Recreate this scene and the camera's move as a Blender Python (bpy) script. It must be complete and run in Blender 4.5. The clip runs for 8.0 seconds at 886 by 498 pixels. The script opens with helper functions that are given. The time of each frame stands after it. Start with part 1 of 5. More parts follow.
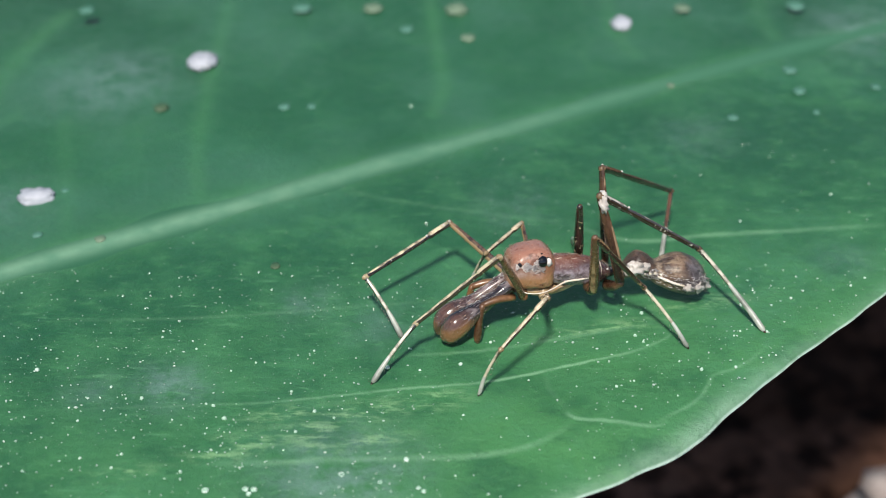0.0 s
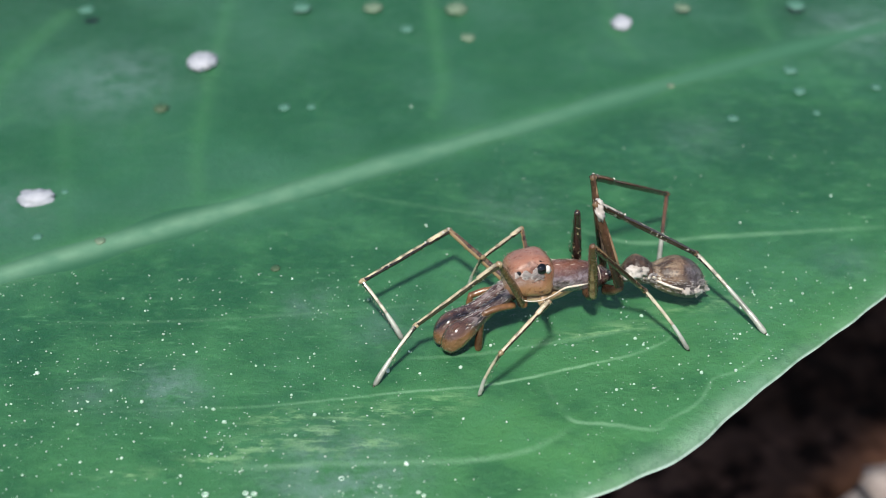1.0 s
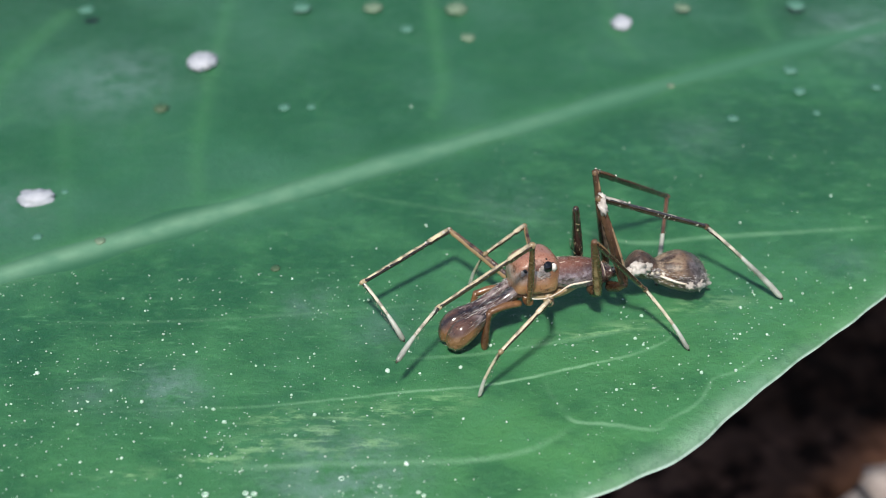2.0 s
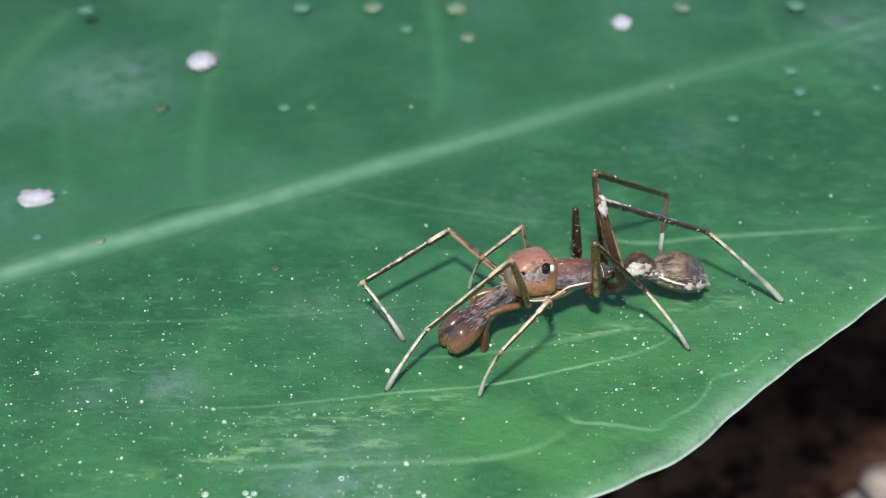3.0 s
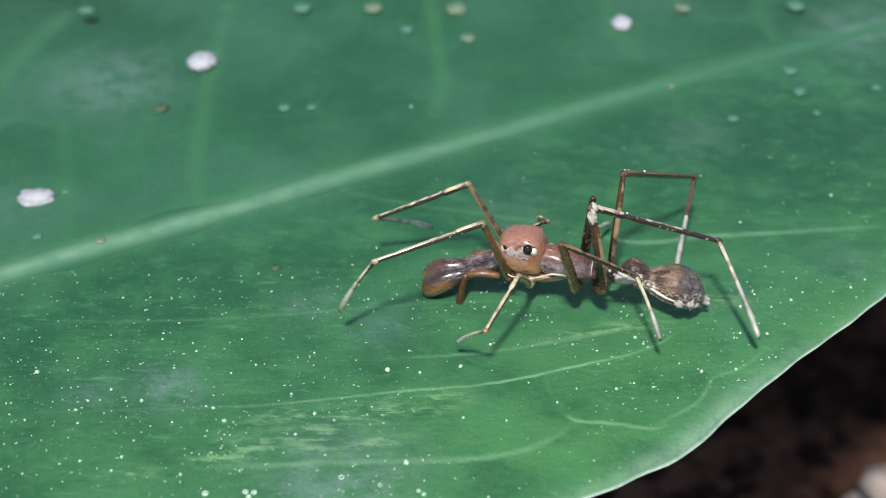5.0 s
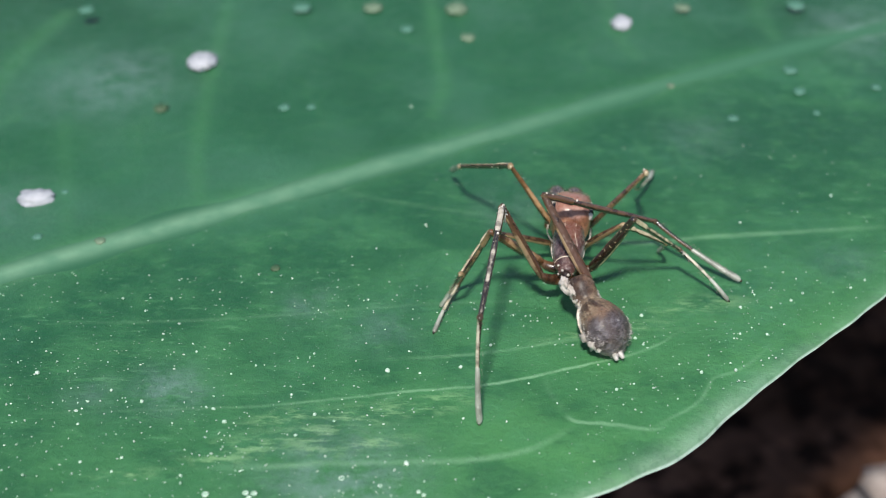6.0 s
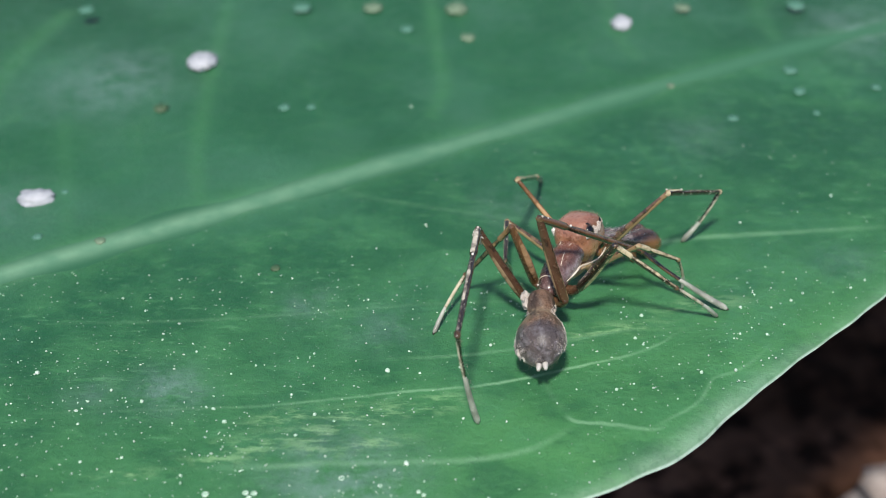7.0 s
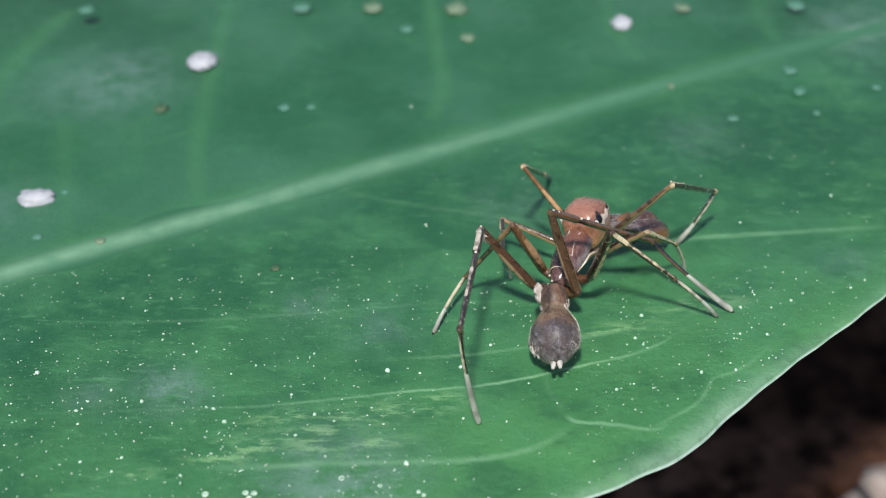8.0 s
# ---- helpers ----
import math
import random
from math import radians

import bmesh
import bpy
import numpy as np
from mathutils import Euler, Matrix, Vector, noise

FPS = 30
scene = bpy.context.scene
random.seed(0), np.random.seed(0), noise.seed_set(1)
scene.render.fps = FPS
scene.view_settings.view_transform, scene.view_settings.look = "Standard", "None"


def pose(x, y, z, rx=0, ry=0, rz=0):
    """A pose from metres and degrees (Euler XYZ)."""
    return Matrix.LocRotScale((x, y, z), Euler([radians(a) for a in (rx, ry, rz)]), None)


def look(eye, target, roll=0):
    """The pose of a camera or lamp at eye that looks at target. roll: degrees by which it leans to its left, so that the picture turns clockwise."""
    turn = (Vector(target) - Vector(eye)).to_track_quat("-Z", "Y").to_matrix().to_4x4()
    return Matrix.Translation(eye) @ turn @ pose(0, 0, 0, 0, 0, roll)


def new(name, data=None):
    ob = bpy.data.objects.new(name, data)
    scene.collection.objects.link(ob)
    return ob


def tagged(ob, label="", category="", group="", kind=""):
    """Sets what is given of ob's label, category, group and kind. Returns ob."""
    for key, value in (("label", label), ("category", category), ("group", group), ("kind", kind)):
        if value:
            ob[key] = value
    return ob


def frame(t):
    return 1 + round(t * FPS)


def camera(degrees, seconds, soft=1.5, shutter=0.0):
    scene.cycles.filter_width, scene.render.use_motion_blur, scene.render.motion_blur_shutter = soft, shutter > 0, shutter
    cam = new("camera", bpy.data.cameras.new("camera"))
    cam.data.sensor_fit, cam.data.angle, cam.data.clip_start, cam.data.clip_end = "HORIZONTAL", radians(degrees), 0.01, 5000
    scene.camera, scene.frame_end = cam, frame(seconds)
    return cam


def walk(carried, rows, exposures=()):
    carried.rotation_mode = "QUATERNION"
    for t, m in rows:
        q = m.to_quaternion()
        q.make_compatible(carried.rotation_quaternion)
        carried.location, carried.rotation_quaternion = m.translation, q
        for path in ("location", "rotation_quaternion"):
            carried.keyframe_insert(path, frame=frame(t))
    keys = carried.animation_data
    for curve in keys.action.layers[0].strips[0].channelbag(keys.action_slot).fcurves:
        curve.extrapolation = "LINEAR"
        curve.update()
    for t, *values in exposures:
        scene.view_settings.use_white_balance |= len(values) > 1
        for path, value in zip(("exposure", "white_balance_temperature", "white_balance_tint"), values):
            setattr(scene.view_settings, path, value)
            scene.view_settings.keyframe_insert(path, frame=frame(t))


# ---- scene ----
MM = 0.001
EYE = Vector((0, -37.74, 27.42)) * MM


def cam_row(sink):
    """The camera's pose; sink: how far in mm it hangs under its resting place, tilted up to match."""
    up = Vector((0, math.sin(radians(36)), math.cos(radians(36))))
    m = look(EYE, (0, 0, 0))
    return Matrix.Translation(-up * sink * MM) @ m @ pose(0, 0, 0, sink * 1.02)


cam = camera(30, 8.0, soft=0.6, shutter=0.25)
cam.data.dof.use_dof = True
cam.data.dof.focus_distance = 0.0425
cam.data.dof.aperture_fstop = 100
walk(cam, [(0.0, cam_row(0.34)), (0.2, cam_row(0.12)), (0.4, cam_row(-0.06)), (0.8, cam_row(0.0)), (3.0, cam_row(0.0)),
           (4.2, cam_row(0.12)), (4.7, cam_row(0.12)), (6.0, cam_row(0.03)), (8.0, cam_row(0.03))],
     exposures=[(0.0, 0.0), (8.0, 0.0)])

# ---- light ----
SUN = Vector((-0.10, -0.60, 1.0)).normalized()
world = bpy.data.worlds.new("daylight")
world.use_nodes = True
scene.world = world
wn = world.node_tree
sky = wn.nodes.new("ShaderNodeTexSky")
sky.sky_type, sky.sun_disc = "NISHITA", False
sky.sun_elevation = math.asin(SUN.z)
sky.sun_rotation = math.atan2(SUN.x, SUN.y)
wn.links.new(sky.outputs[0], wn.nodes["Background"].inputs[0])
wn.nodes["Background"].inputs[1].default_value = 0.11
sun = new("sun", bpy.data.lights.new("sun", "SUN"))
sun.data.energy, sun.data.angle, sun.data.color = 4.7, radians(6.0), (1.0, 0.95, 0.87)
sun.matrix_world = look(SUN, (0, 0, 0))


# ---- materials ----
class Mat:
    """A small wrapper to write node materials briefly."""

    def __init__(self, name, rough=0.5, spec=0.5):
        self.m = bpy.data.materials.new(name)
        self.m.use_nodes = True
        self.t = self.m.node_tree
        self.b = self.t.nodes["Principled BSDF"]
        self.b.inputs["Roughness"].default_value = rough
        self.b.inputs["Specular IOR Level"].default_value = spec
        self.co = self.node("ShaderNodeTexCoord").outputs["Object"]

    def node(self, kind):
        return self.t.nodes.new(kind)

    def put(self, socket, value):
        if hasattr(value, "links"):
            self.t.links.new(value, socket)
        elif isinstance(value, tuple) and len(value) == 3 and socket.type == "RGBA":
            socket.default_value = (*value, 1)
        else:
            socket.default_value = value

    def noise(self, per_mm, detail=4, rough=0.55, stretch=(1, 1, 1)):
        mp = self.node("ShaderNodeMapping")
        mp.inputs["Scale"].default_value = stretch
        self.put(mp.inputs[0], self.co)
        n = self.node("ShaderNodeTexNoise")
        self.put(n.inputs["Vector"], mp.outputs[0])
        n.inputs["Scale"].default_value = per_mm * 1000
        n.inputs["Detail"].default_value = detail
        n.inputs["Roughness"].default_value = rough
        return n.outputs[0]

    def voronoi(self, per_mm, feature="DISTANCE_TO_EDGE"):
        n = self.node("ShaderNodeTexVoronoi")
        n.feature = feature
        self.put(n.inputs["Vector"], self.co)
        n.inputs["Scale"].default_value = per_mm * 1000
        return n.outputs[0]

    def span(self, v, lo, hi, a=0.0, b=1.0):
        n = self.node("ShaderNodeMapRange")
        n.interpolation_type = "SMOOTHSTEP"
        for i, value in enumerate((v, lo, hi, a, b)):
            self.put(n.inputs[i], value)
        return n.outputs[0]

    def mul(self, a, b, op="MULTIPLY"):
        n = self.node("ShaderNodeMath")
        n.operation = op
        self.put(n.inputs[0], a)
        self.put(n.inputs[1], b)
        return n.outputs[0]

    def mix(self, f, a, b):
        n = self.node("ShaderNodeMix")
        n.data_type = "RGBA"
        self.put(n.inputs[0], f)
        self.put(n.inputs[6], a)
        self.put(n.inputs[7], b)
        return n.outputs[2]

    def attr(self, name):
        n = self.node("ShaderNodeAttribute")
        n.attribute_name = name
        return n.outputs["Fac"]

    def axis(self, i):
        n = self.node("ShaderNodeSeparateXYZ")
        self.put(n.inputs[0], self.co)
        return n.outputs[i]

    def bump(self, h, mm, strength=1.0):
        n = self.node("ShaderNodeBump")
        n.inputs["Strength"].default_value = strength
        n.inputs["Distance"].default_value = mm * MM
        self.put(n.inputs["Height"], h)
        self.put(self.b.inputs["Normal"], n.outputs[0])

    def done(self, color, rough=None):
        self.put(self.b.inputs["Base Color"], color)
        if rough is not None:
            self.put(self.b.inputs["Roughness"], rough)
        return self.m


def chitin(name, dark, light, rough=0.35, grain=6.0, sss=0.0, spec=0.5):
    k = Mat(name, rough, spec)
    big, fine = k.noise(1.3, 3), k.noise(grain, 5, 0.65)
    c = k.mix(k.span(big, 0.35, 0.65), dark, light)
    c = k.mix(k.span(fine, 0.55, 0.75, 0, 0.5), c, tuple(min(1, v * 1.7 + 0.02) for v in light))
    k.bump(fine, 0.02, 0.6)
    if sss:
        k.b.inputs["Subsurface Weight"].default_value = sss
        k.b.inputs["Subsurface Radius"].default_value = (1.0, 0.45, 0.2)
        k.b.inputs["Subsurface Scale"].default_value = 0.12 * MM
    if rough < 0.37:
        k.b.inputs["Coat Weight"].default_value = 0.5
        k.b.inputs["Coat Roughness"].default_value = 0.12
    return k.done(c, k.span(fine, 0.3, 0.8, rough * 0.7, min(1, rough * 1.5)))


def flanked(name, dark, light, rough, knee=(0.05, 0.028, 0.016)):
    """Thigh cuticle: brown, darker towards the knee, with thin edge highlights and glints painted in as broken gold;
    the part lies along x.
    """
    k = Mat(name, rough)
    big, fine = k.noise(1.8, 3), k.noise(9, 5, 0.65)
    c = k.mix(k.span(k.noise(2.4, 4, 0.6, (0.35, 1, 1)), 0.36, 0.62), dark, light)
    c = k.mix(k.mul(k.span(k.axis(0), 0.7 * MM, 2.4 * MM), 0.6), c, knee)
    c = k.mix(k.span(k.noise(3.2, 4, 0.6, (0.4, 1, 1)), 0.48, 0.36, 0, 0.7), c, tuple(v * 0.45 for v in dark))
    c = k.mix(k.span(fine, 0.60, 0.70, 0, 0.5), c, tuple(min(0.6, v * 1.7 + 0.02) for v in light))
    ridge = k.mul(k.axis(2), 0.0, "ABSOLUTE")
    breaks = k.span(k.noise(2.6, 4, 0.65, (0.5, 0.3, 0.3)), 0.42, 0.54)
    c = k.mix(k.mul(k.span(ridge, 0.098 * MM, 0.112 * MM, 0, 0.8), breaks), c, tuple(min(0.7, v * 1.2 + 0.20 * w) for v, w in zip(light, (1.3, 1.0, 0.6))))
    k.bump(k.mul(fine, k.noise(3.5, 4), "ADD"), 0.04, 0.7)
    k.b.inputs["Coat Weight"].default_value = 0.6
    k.b.inputs["Coat Roughness"].default_value = 0.06
    k.b.inputs["Coat IOR"].default_value = 1.45
    return k.done(c, k.span(fine, 0.3, 0.8, rough * 0.7, rough * 1.5))


def head_material():
    """Reddish brown on top, warm orange lower down on the cheeks, mottled darker."""
    k = Mat("red_brown_cuticle", 0.36)
    big, fine = k.noise(1.5, 4), k.noise(7, 5, 0.65)
    c = k.mix(k.span(big, 0.35, 0.65), (0.190, 0.078, 0.042), (0.35, 0.160, 0.092))
    crown = k.span(k.axis(2), 0.60 * MM, 0.92 * MM, 0, 0.55)
    c = k.mix(crown, c, (0.37, 0.168, 0.122))
    cheek = k.span(k.mul(k.axis(2), k.mul(k.mul(k.noise(3.0, 4), 0.5, "SUBTRACT"), 0.5 * MM), "ADD"), 0.44 * MM, 0.14 * MM)
    c = k.mix(k.mul(cheek, 0.8), c, (0.40, 0.205, 0.095))
    # Pinkish white face hair and its pale sheen, both put into the colour.
    face = k.mul(k.span(k.axis(0), 1.95 * MM, 2.25 * MM), k.mul(k.span(k.axis(2), 0.16 * MM, 0.34 * MM), k.span(k.axis(2), 0.66 * MM, 0.54 * MM)))
    c = k.mix(k.mul(face, k.span(k.noise(5.0, 5, 0.7), 0.34, 0.60, 0.1, 0.62)), c, (0.52, 0.42, 0.39))
    c = k.mix(k.span(fine, 0.57, 0.70, 0, 0.5), c, (0.55, 0.31, 0.22))
    c = k.mix(k.span(k.noise(3.4, 5, 0.7), 0.47, 0.34, 0, 0.8), c, (0.095, 0.032, 0.018))
    k.bump(k.mul(k.mul(fine, 0.8), k.noise(3.0, 4), "ADD"), 0.055, 0.8)
    k.b.inputs["Coat Weight"].default_value = 0.8
    k.b.inputs["Coat Roughness"].default_value = 0.14
    return k.done(c, k.span(fine, 0.3, 0.8, 0.24, 0.46))


def thorax_material():
    """Reddish brown along the back, purplish grey on the flanks with silvery down and a painted-in sheen."""
    k = Mat("purple_brown_cuticle", 0.3)
    big, fine = k.noise(1.6, 4), k.noise(9, 5, 0.65)
    c = k.mix(k.span(big, 0.35, 0.65), (0.045, 0.020, 0.020), (0.125, 0.058, 0.052))
    flank = k.mul(k.span(k.mul(k.axis(2), k.mul(k.mul(big, 0.5, "SUBTRACT"), 0.3 * MM), "ADD"), 0.46 * MM, 0.28 * MM), k.span(k.axis(0), 0.3 * MM, 0.9 * MM))
    down = k.mul(flank, k.span(k.noise(10, 5, 0.7), 0.36, 0.62, 0.25, 1.0))
    c = k.mix(k.mul(down, 0.85), c, (0.36, 0.31, 0.35))
    c = k.mix(k.span(k.axis(2), 0.42 * MM, 0.60 * MM, 0, 0.75), c, (0.21, 0.085, 0.052))
    c = k.mix(k.span(fine, 0.57, 0.70, 0, 0.55), c, (0.32, 0.22, 0.20))
    c = k.mix(k.span(k.noise(3.0, 5, 0.7), 0.44, 0.32, 0, 0.8), c, (0.025, 0.012, 0.012))
    k.bump(k.mul(fine, k.noise(3.5, 4), "ADD"), 0.06, 0.8)
    k.b.inputs["Coat Weight"].default_value = 0.7
    k.b.inputs["Coat Roughness"].default_value = 0.12
    return k.done(c, k.span(fine, 0.3, 0.8, 0.2, 0.42))


def abdomen_material():
    """Golden brown in front, dusted with purplish grey towards the dark tail."""
    k = Mat("grey_brown_cuticle", 0.3, 0.6)
    big, fine = k.noise(1.5, 4), k.noise(9, 5, 0.65)
    c = k.mix(k.span(big, 0.38, 0.62), (0.045, 0.022, 0.014), (0.190, 0.105, 0.062))
    lobe = k.mul(k.span(k.axis(0), -1.0 * MM, -1.2 * MM), k.span(k.axis(0), -2.1 * MM, -1.4 * MM))
    gold = k.mul(lobe, k.span(k.noise(5.0, 5, 0.7, (0.22, 1.3, 1.3)), 0.42, 0.60))
    c = k.mix(k.mul(gold, 0.75), c, (0.42, 0.31, 0.20))
    grey = k.span(k.mul(k.axis(0), k.mul(big, 0.7 * MM), "ADD"), -1.35 * MM, -1.85 * MM)
    c = k.mix(k.mul(grey, 0.8), c, (0.068, 0.055, 0.062))
    c = k.mix(k.mul(grey, k.span(k.noise(4.0, 5, 0.75), 0.46, 0.62, 0, 0.75)), c, (0.20, 0.18, 0.20))
    c = k.mix(k.span(fine, 0.60, 0.70, 0, 0.6), c, (0.42, 0.35, 0.30))
    c = k.mix(k.span(k.noise(2.6, 5, 0.7), 0.44, 0.32, 0, 0.8), c, (0.022, 0.013, 0.010))
    k.bump(k.mul(fine, k.noise(3.0, 5), "ADD"), 0.13, 1.0)
    k.b.inputs["Coat Weight"].default_value = 0.5
    k.b.inputs["Coat Roughness"].default_value = 0.42
    return k.done(c, k.span(fine, 0.3, 0.8, 0.26, 0.46))


def jaw_material():
    """Dark purplish brown along the back, amber and see-through towards the swollen tip."""
    k = Mat("dark_amber_cuticle", 0.25, 0.6)
    big, fine = k.noise(1.6, 3), k.noise(6, 5, 0.65)
    c = k.mix(k.span(big, 0.35, 0.65), (0.022, 0.010, 0.009), (0.095, 0.040, 0.026))
    down = k.mul(k.mul(k.span(k.axis(0), 1.75 * MM, 1.3 * MM), k.span(k.axis(2), 0.02 * MM, 0.14 * MM)), k.span(k.noise(4.5, 5, 0.7, (0.5, 1.2, 1.2)), 0.44, 0.60))
    c = k.mix(k.mul(down, 0.8), c, (0.34, 0.27, 0.26))
    tip = k.mul(k.span(k.axis(0), 1.45 * MM, 1.95 * MM), k.span(k.mul(k.axis(2), k.mul(big, 0.3 * MM), "ADD"), 0.44 * MM, 0.22 * MM, 0.12, 1.0))
    c = k.mix(k.mul(tip, 0.85), c, (0.25, 0.105, 0.032))
    c = k.mix(k.span(fine, 0.61, 0.70, 0, 0.6), c, (0.44, 0.28, 0.15))
    k.bump(k.mul(k.mul(k.noise(11, 6, 0.7), 0.6), k.noise(3.5, 4, 0.6, (0.5, 1.2, 1)), "ADD"), 0.14, 0.9)
    k.b.inputs["Coat Weight"].default_value = 1.0
    k.b.inputs["Coat Roughness"].default_value = 0.12
    k.b.inputs["Coat IOR"].default_value = 1.7
    return k.done(c, k.span(fine, 0.3, 0.8, 0.10, 0.30))


def striped(name, pale, dark, lo, hi, least=0.8, rough=0.24):
    """Leg cuticle with a dark flank and underside and a speckled pale back, real stripes and painted top light in one;
    the segment lies along x.
    """
    k = Mat(name, rough)
    wob = k.noise(5.0, 4)
    edge = k.mul(k.axis(2), k.mul(wob, 0.06 * MM), "ADD")
    breaks = k.span(k.noise(3.4, 4, 0.65, (1, 0.3, 0.3)), 0.40, 0.56, least, 1.0)
    line = k.mul(k.span(edge, lo * MM, hi * MM), breaks)
    c = k.mix(line, dark, pale)
    c = k.mix(k.span(k.noise(2.2, 4, 0.6, (1, 0.4, 0.4)), 0.50, 0.38, 0, 0.65), c, tuple(0.8 * v + 0.05 * w for v, w in zip(dark, pale)))
    c = k.mix(k.span(k.noise(9.0, 3), 0.62, 0.68, 0, 0.6), c, tuple(min(0.7, v * 1.35 + 0.02) for v in pale))
    k.bump(k.noise(12, 4), 0.02, 0.7)
    k.b.inputs["Coat Weight"].default_value = 1.0
    k.b.inputs["Coat Roughness"].default_value = 0.06
    k.b.inputs["Coat IOR"].default_value = 1.65
    return k.done(c)


VEINS = [  # strength, half width, line in mm over the blade
    (1.0, 0.045, [(-11.0, -7.0), (-5.4, -6.73), (-3.45, -6.52), (-1.34, -6.2), (0.94, -5.89), (3.13, -5.27), (5.08, -4.59), (6.4, -3.6)]),
    (0.42, 0.095, [(3.6, 1.15), (5.36, 0.30), (7.67, 0.58), (10.29, 0.85), (13.5, 1.12)]),
    (0.10, 0.09, [(-3.6, 3.2), (-1.39, 2.34), (1.57, 1.56), (4.16, 1.13)]),
    (0.60, 0.06, [(3.0, -7.0), (3.29, -7.25), (4.2, -7.36), (5.14, -7.52), (5.6, -7.3)]),
    (0.34, 0.05, [(5.0, -7.5), (5.5, -7.22), (6.3, -6.6), (6.65, -6.1), (6.89, -5.6), (7.55, -5.28), (8.2, -4.7), (8.7, -4.0)]),
    (0.42, 0.09, [(-6.0, -8.9), (-2.0, -8.75), (1.6, -8.45), (3.3, -7.4)]),
    (0.10, 0.07, [(2.6, -5.5), (2.7, -6.2), (3.2, -7.1)]),
    (0.30, 0.06, [(-1.4, -4.9), (1.0, -4.6), (3.6, -4.0), (6.2, -3.3)]),
    (0.14, 0.06, [(-11, -3.4), (-6, -3.2), (-1, -2.6), (4, -2.3)]),
]


def leaf_material():
    k = Mat("leaf_blade", 0.42, 0.4)
    vein, rim, lit_pale = k.attr("vein"), k.attr("rim"), k.attr("lit_pale")
    bloom, scar, soft = k.attr("bloom"), k.attr("scar"), k.attr("soft_vein")
    near = k.attr("near")
    big, mid, fine = k.noise(0.09, 3), k.noise(0.55, 6, 0.65, (0.8, 1.0, 1)), k.noise(7.0, 4, 0.6)
    c = k.mix(k.span(big, 0.3, 0.7), (0.013, 0.086, 0.037), (0.022, 0.116, 0.049))
    patchy = k.span(k.noise(0.22, 5, 0.6, (0.6, 1.2, 1)), 0.32, 0.66, 0.45, 1.0)
    # Near half yellower green, also paler to stand in for light it catches.
    c = k.mix(k.mul(k.mul(lit_pale, 0.92), patchy), c, (0.074, 0.246, 0.078))
    part_near = k.span(near, 0.0, 1.0, 0.35, 1.0)
    c = k.mix(k.mul(part_near, k.span(mid, 0.46, 0.68, 0, 0.55)), c, (0.056, 0.205, 0.080))
    c = k.mix(k.mul(part_near, k.span(mid, 0.52, 0.34, 0, 0.55)), c, (0.012, 0.082, 0.036))
    veil = k.mul(k.span(near, 1.0, 0.0), k.span(k.noise(0.20, 4, 0.55), 0.42, 0.66, 0, 0.75))
    # Blade near the tip darkened in colour, as if turned from the sun.
    c = k.mix(k.mul(k.attr("tip_shade"), k.span(mid, 0.30, 0.55, 0.4, 0.75)), c, (0.012, 0.074, 0.036))
    c = k.mix(veil, c, (0.038, 0.136, 0.076))
    streak = k.noise(2.0, 6, 0.75, (0.55, 1.2, 1))
    c = k.mix(k.mul(k.span(near, 0.0, 1.0, 0.3, 1.0), k.span(streak, 0.50, 0.72, 0, 0.40)), c, (0.080, 0.26, 0.10))
    dash = k.noise(3.2, 5, 0.6, (0.30, 1.3, 1))
    c = k.mix(k.mul(near, k.span(dash, 0.60, 0.70, 0, 0.32)), c, (0.120, 0.32, 0.15))
    c = k.mix(k.mul(near, k.span(dash, 0.40, 0.31, 0, 0.25)), c, (0.010, 0.070, 0.030))
    net = k.mul(k.span(k.voronoi(0.42), 0.0, 0.05, 1, 0), k.span(k.noise(0.3, 2), 0.45, 0.7, 0, 0.14))
    c = k.mix(net, c, (0.08, 0.26, 0.10))
    c = k.mix(k.span(fine, 0.55, 0.8, 0, 0.35), c, (0.055, 0.21, 0.080))
    c = k.mix(k.mul(soft, 0.45), c, (0.070, 0.245, 0.085))
    c = k.mix(k.mul(vein, k.span(k.noise(1.6, 3), 0.25, 0.6, 0.6, 1.0)), c, (0.17, 0.38, 0.19))
    for i, (strength, w, _) in enumerate(VEINS):
        sep = k.node("ShaderNodeSeparateXYZ")
        at = k.node("ShaderNodeAttribute")
        at.attribute_name = "line%d" % i
        k.put(sep.inputs[0], at.outputs["Vector"])
        d = k.mul(k.mul(sep.outputs[0], k.mul(k.mul(k.noise(2.0, 3), 0.5, "SUBTRACT"), 0.12), "ADD"), 0.0, "ABSOLUTE")
        f = k.mul(k.span(d, 0.0, w * 1.9, 1, 0), sep.outputs[1])
        c = k.mix(k.mul(k.mul(f, strength), k.span(k.noise(0.9, 4), 0.25, 0.6, 0.45, 1.0)), c, (0.215, 0.42, 0.235))
    patch = k.mul(scar, k.span(k.noise(2.4, 6, 0.75, (0.40, 1.3, 1)), 0.46, 0.60))
    c = k.mix(k.mul(patch, 0.66), c, (0.25, 0.45, 0.21))
    powder = k.mul(bloom, k.span(k.noise(1.3, 6, 0.75), 0.30, 0.68))
    c = k.mix(k.mul(powder, 0.62), c, (0.22, 0.31, 0.32))
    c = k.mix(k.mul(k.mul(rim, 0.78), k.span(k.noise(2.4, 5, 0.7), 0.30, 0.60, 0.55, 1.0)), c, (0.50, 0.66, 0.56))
    haze = k.mul(k.span(k.noise(0.16, 5, 0.6), 0.46, 0.66), k.span(k.noise(3.0, 5, 0.7), 0.35, 0.65, 0.2, 1.0))
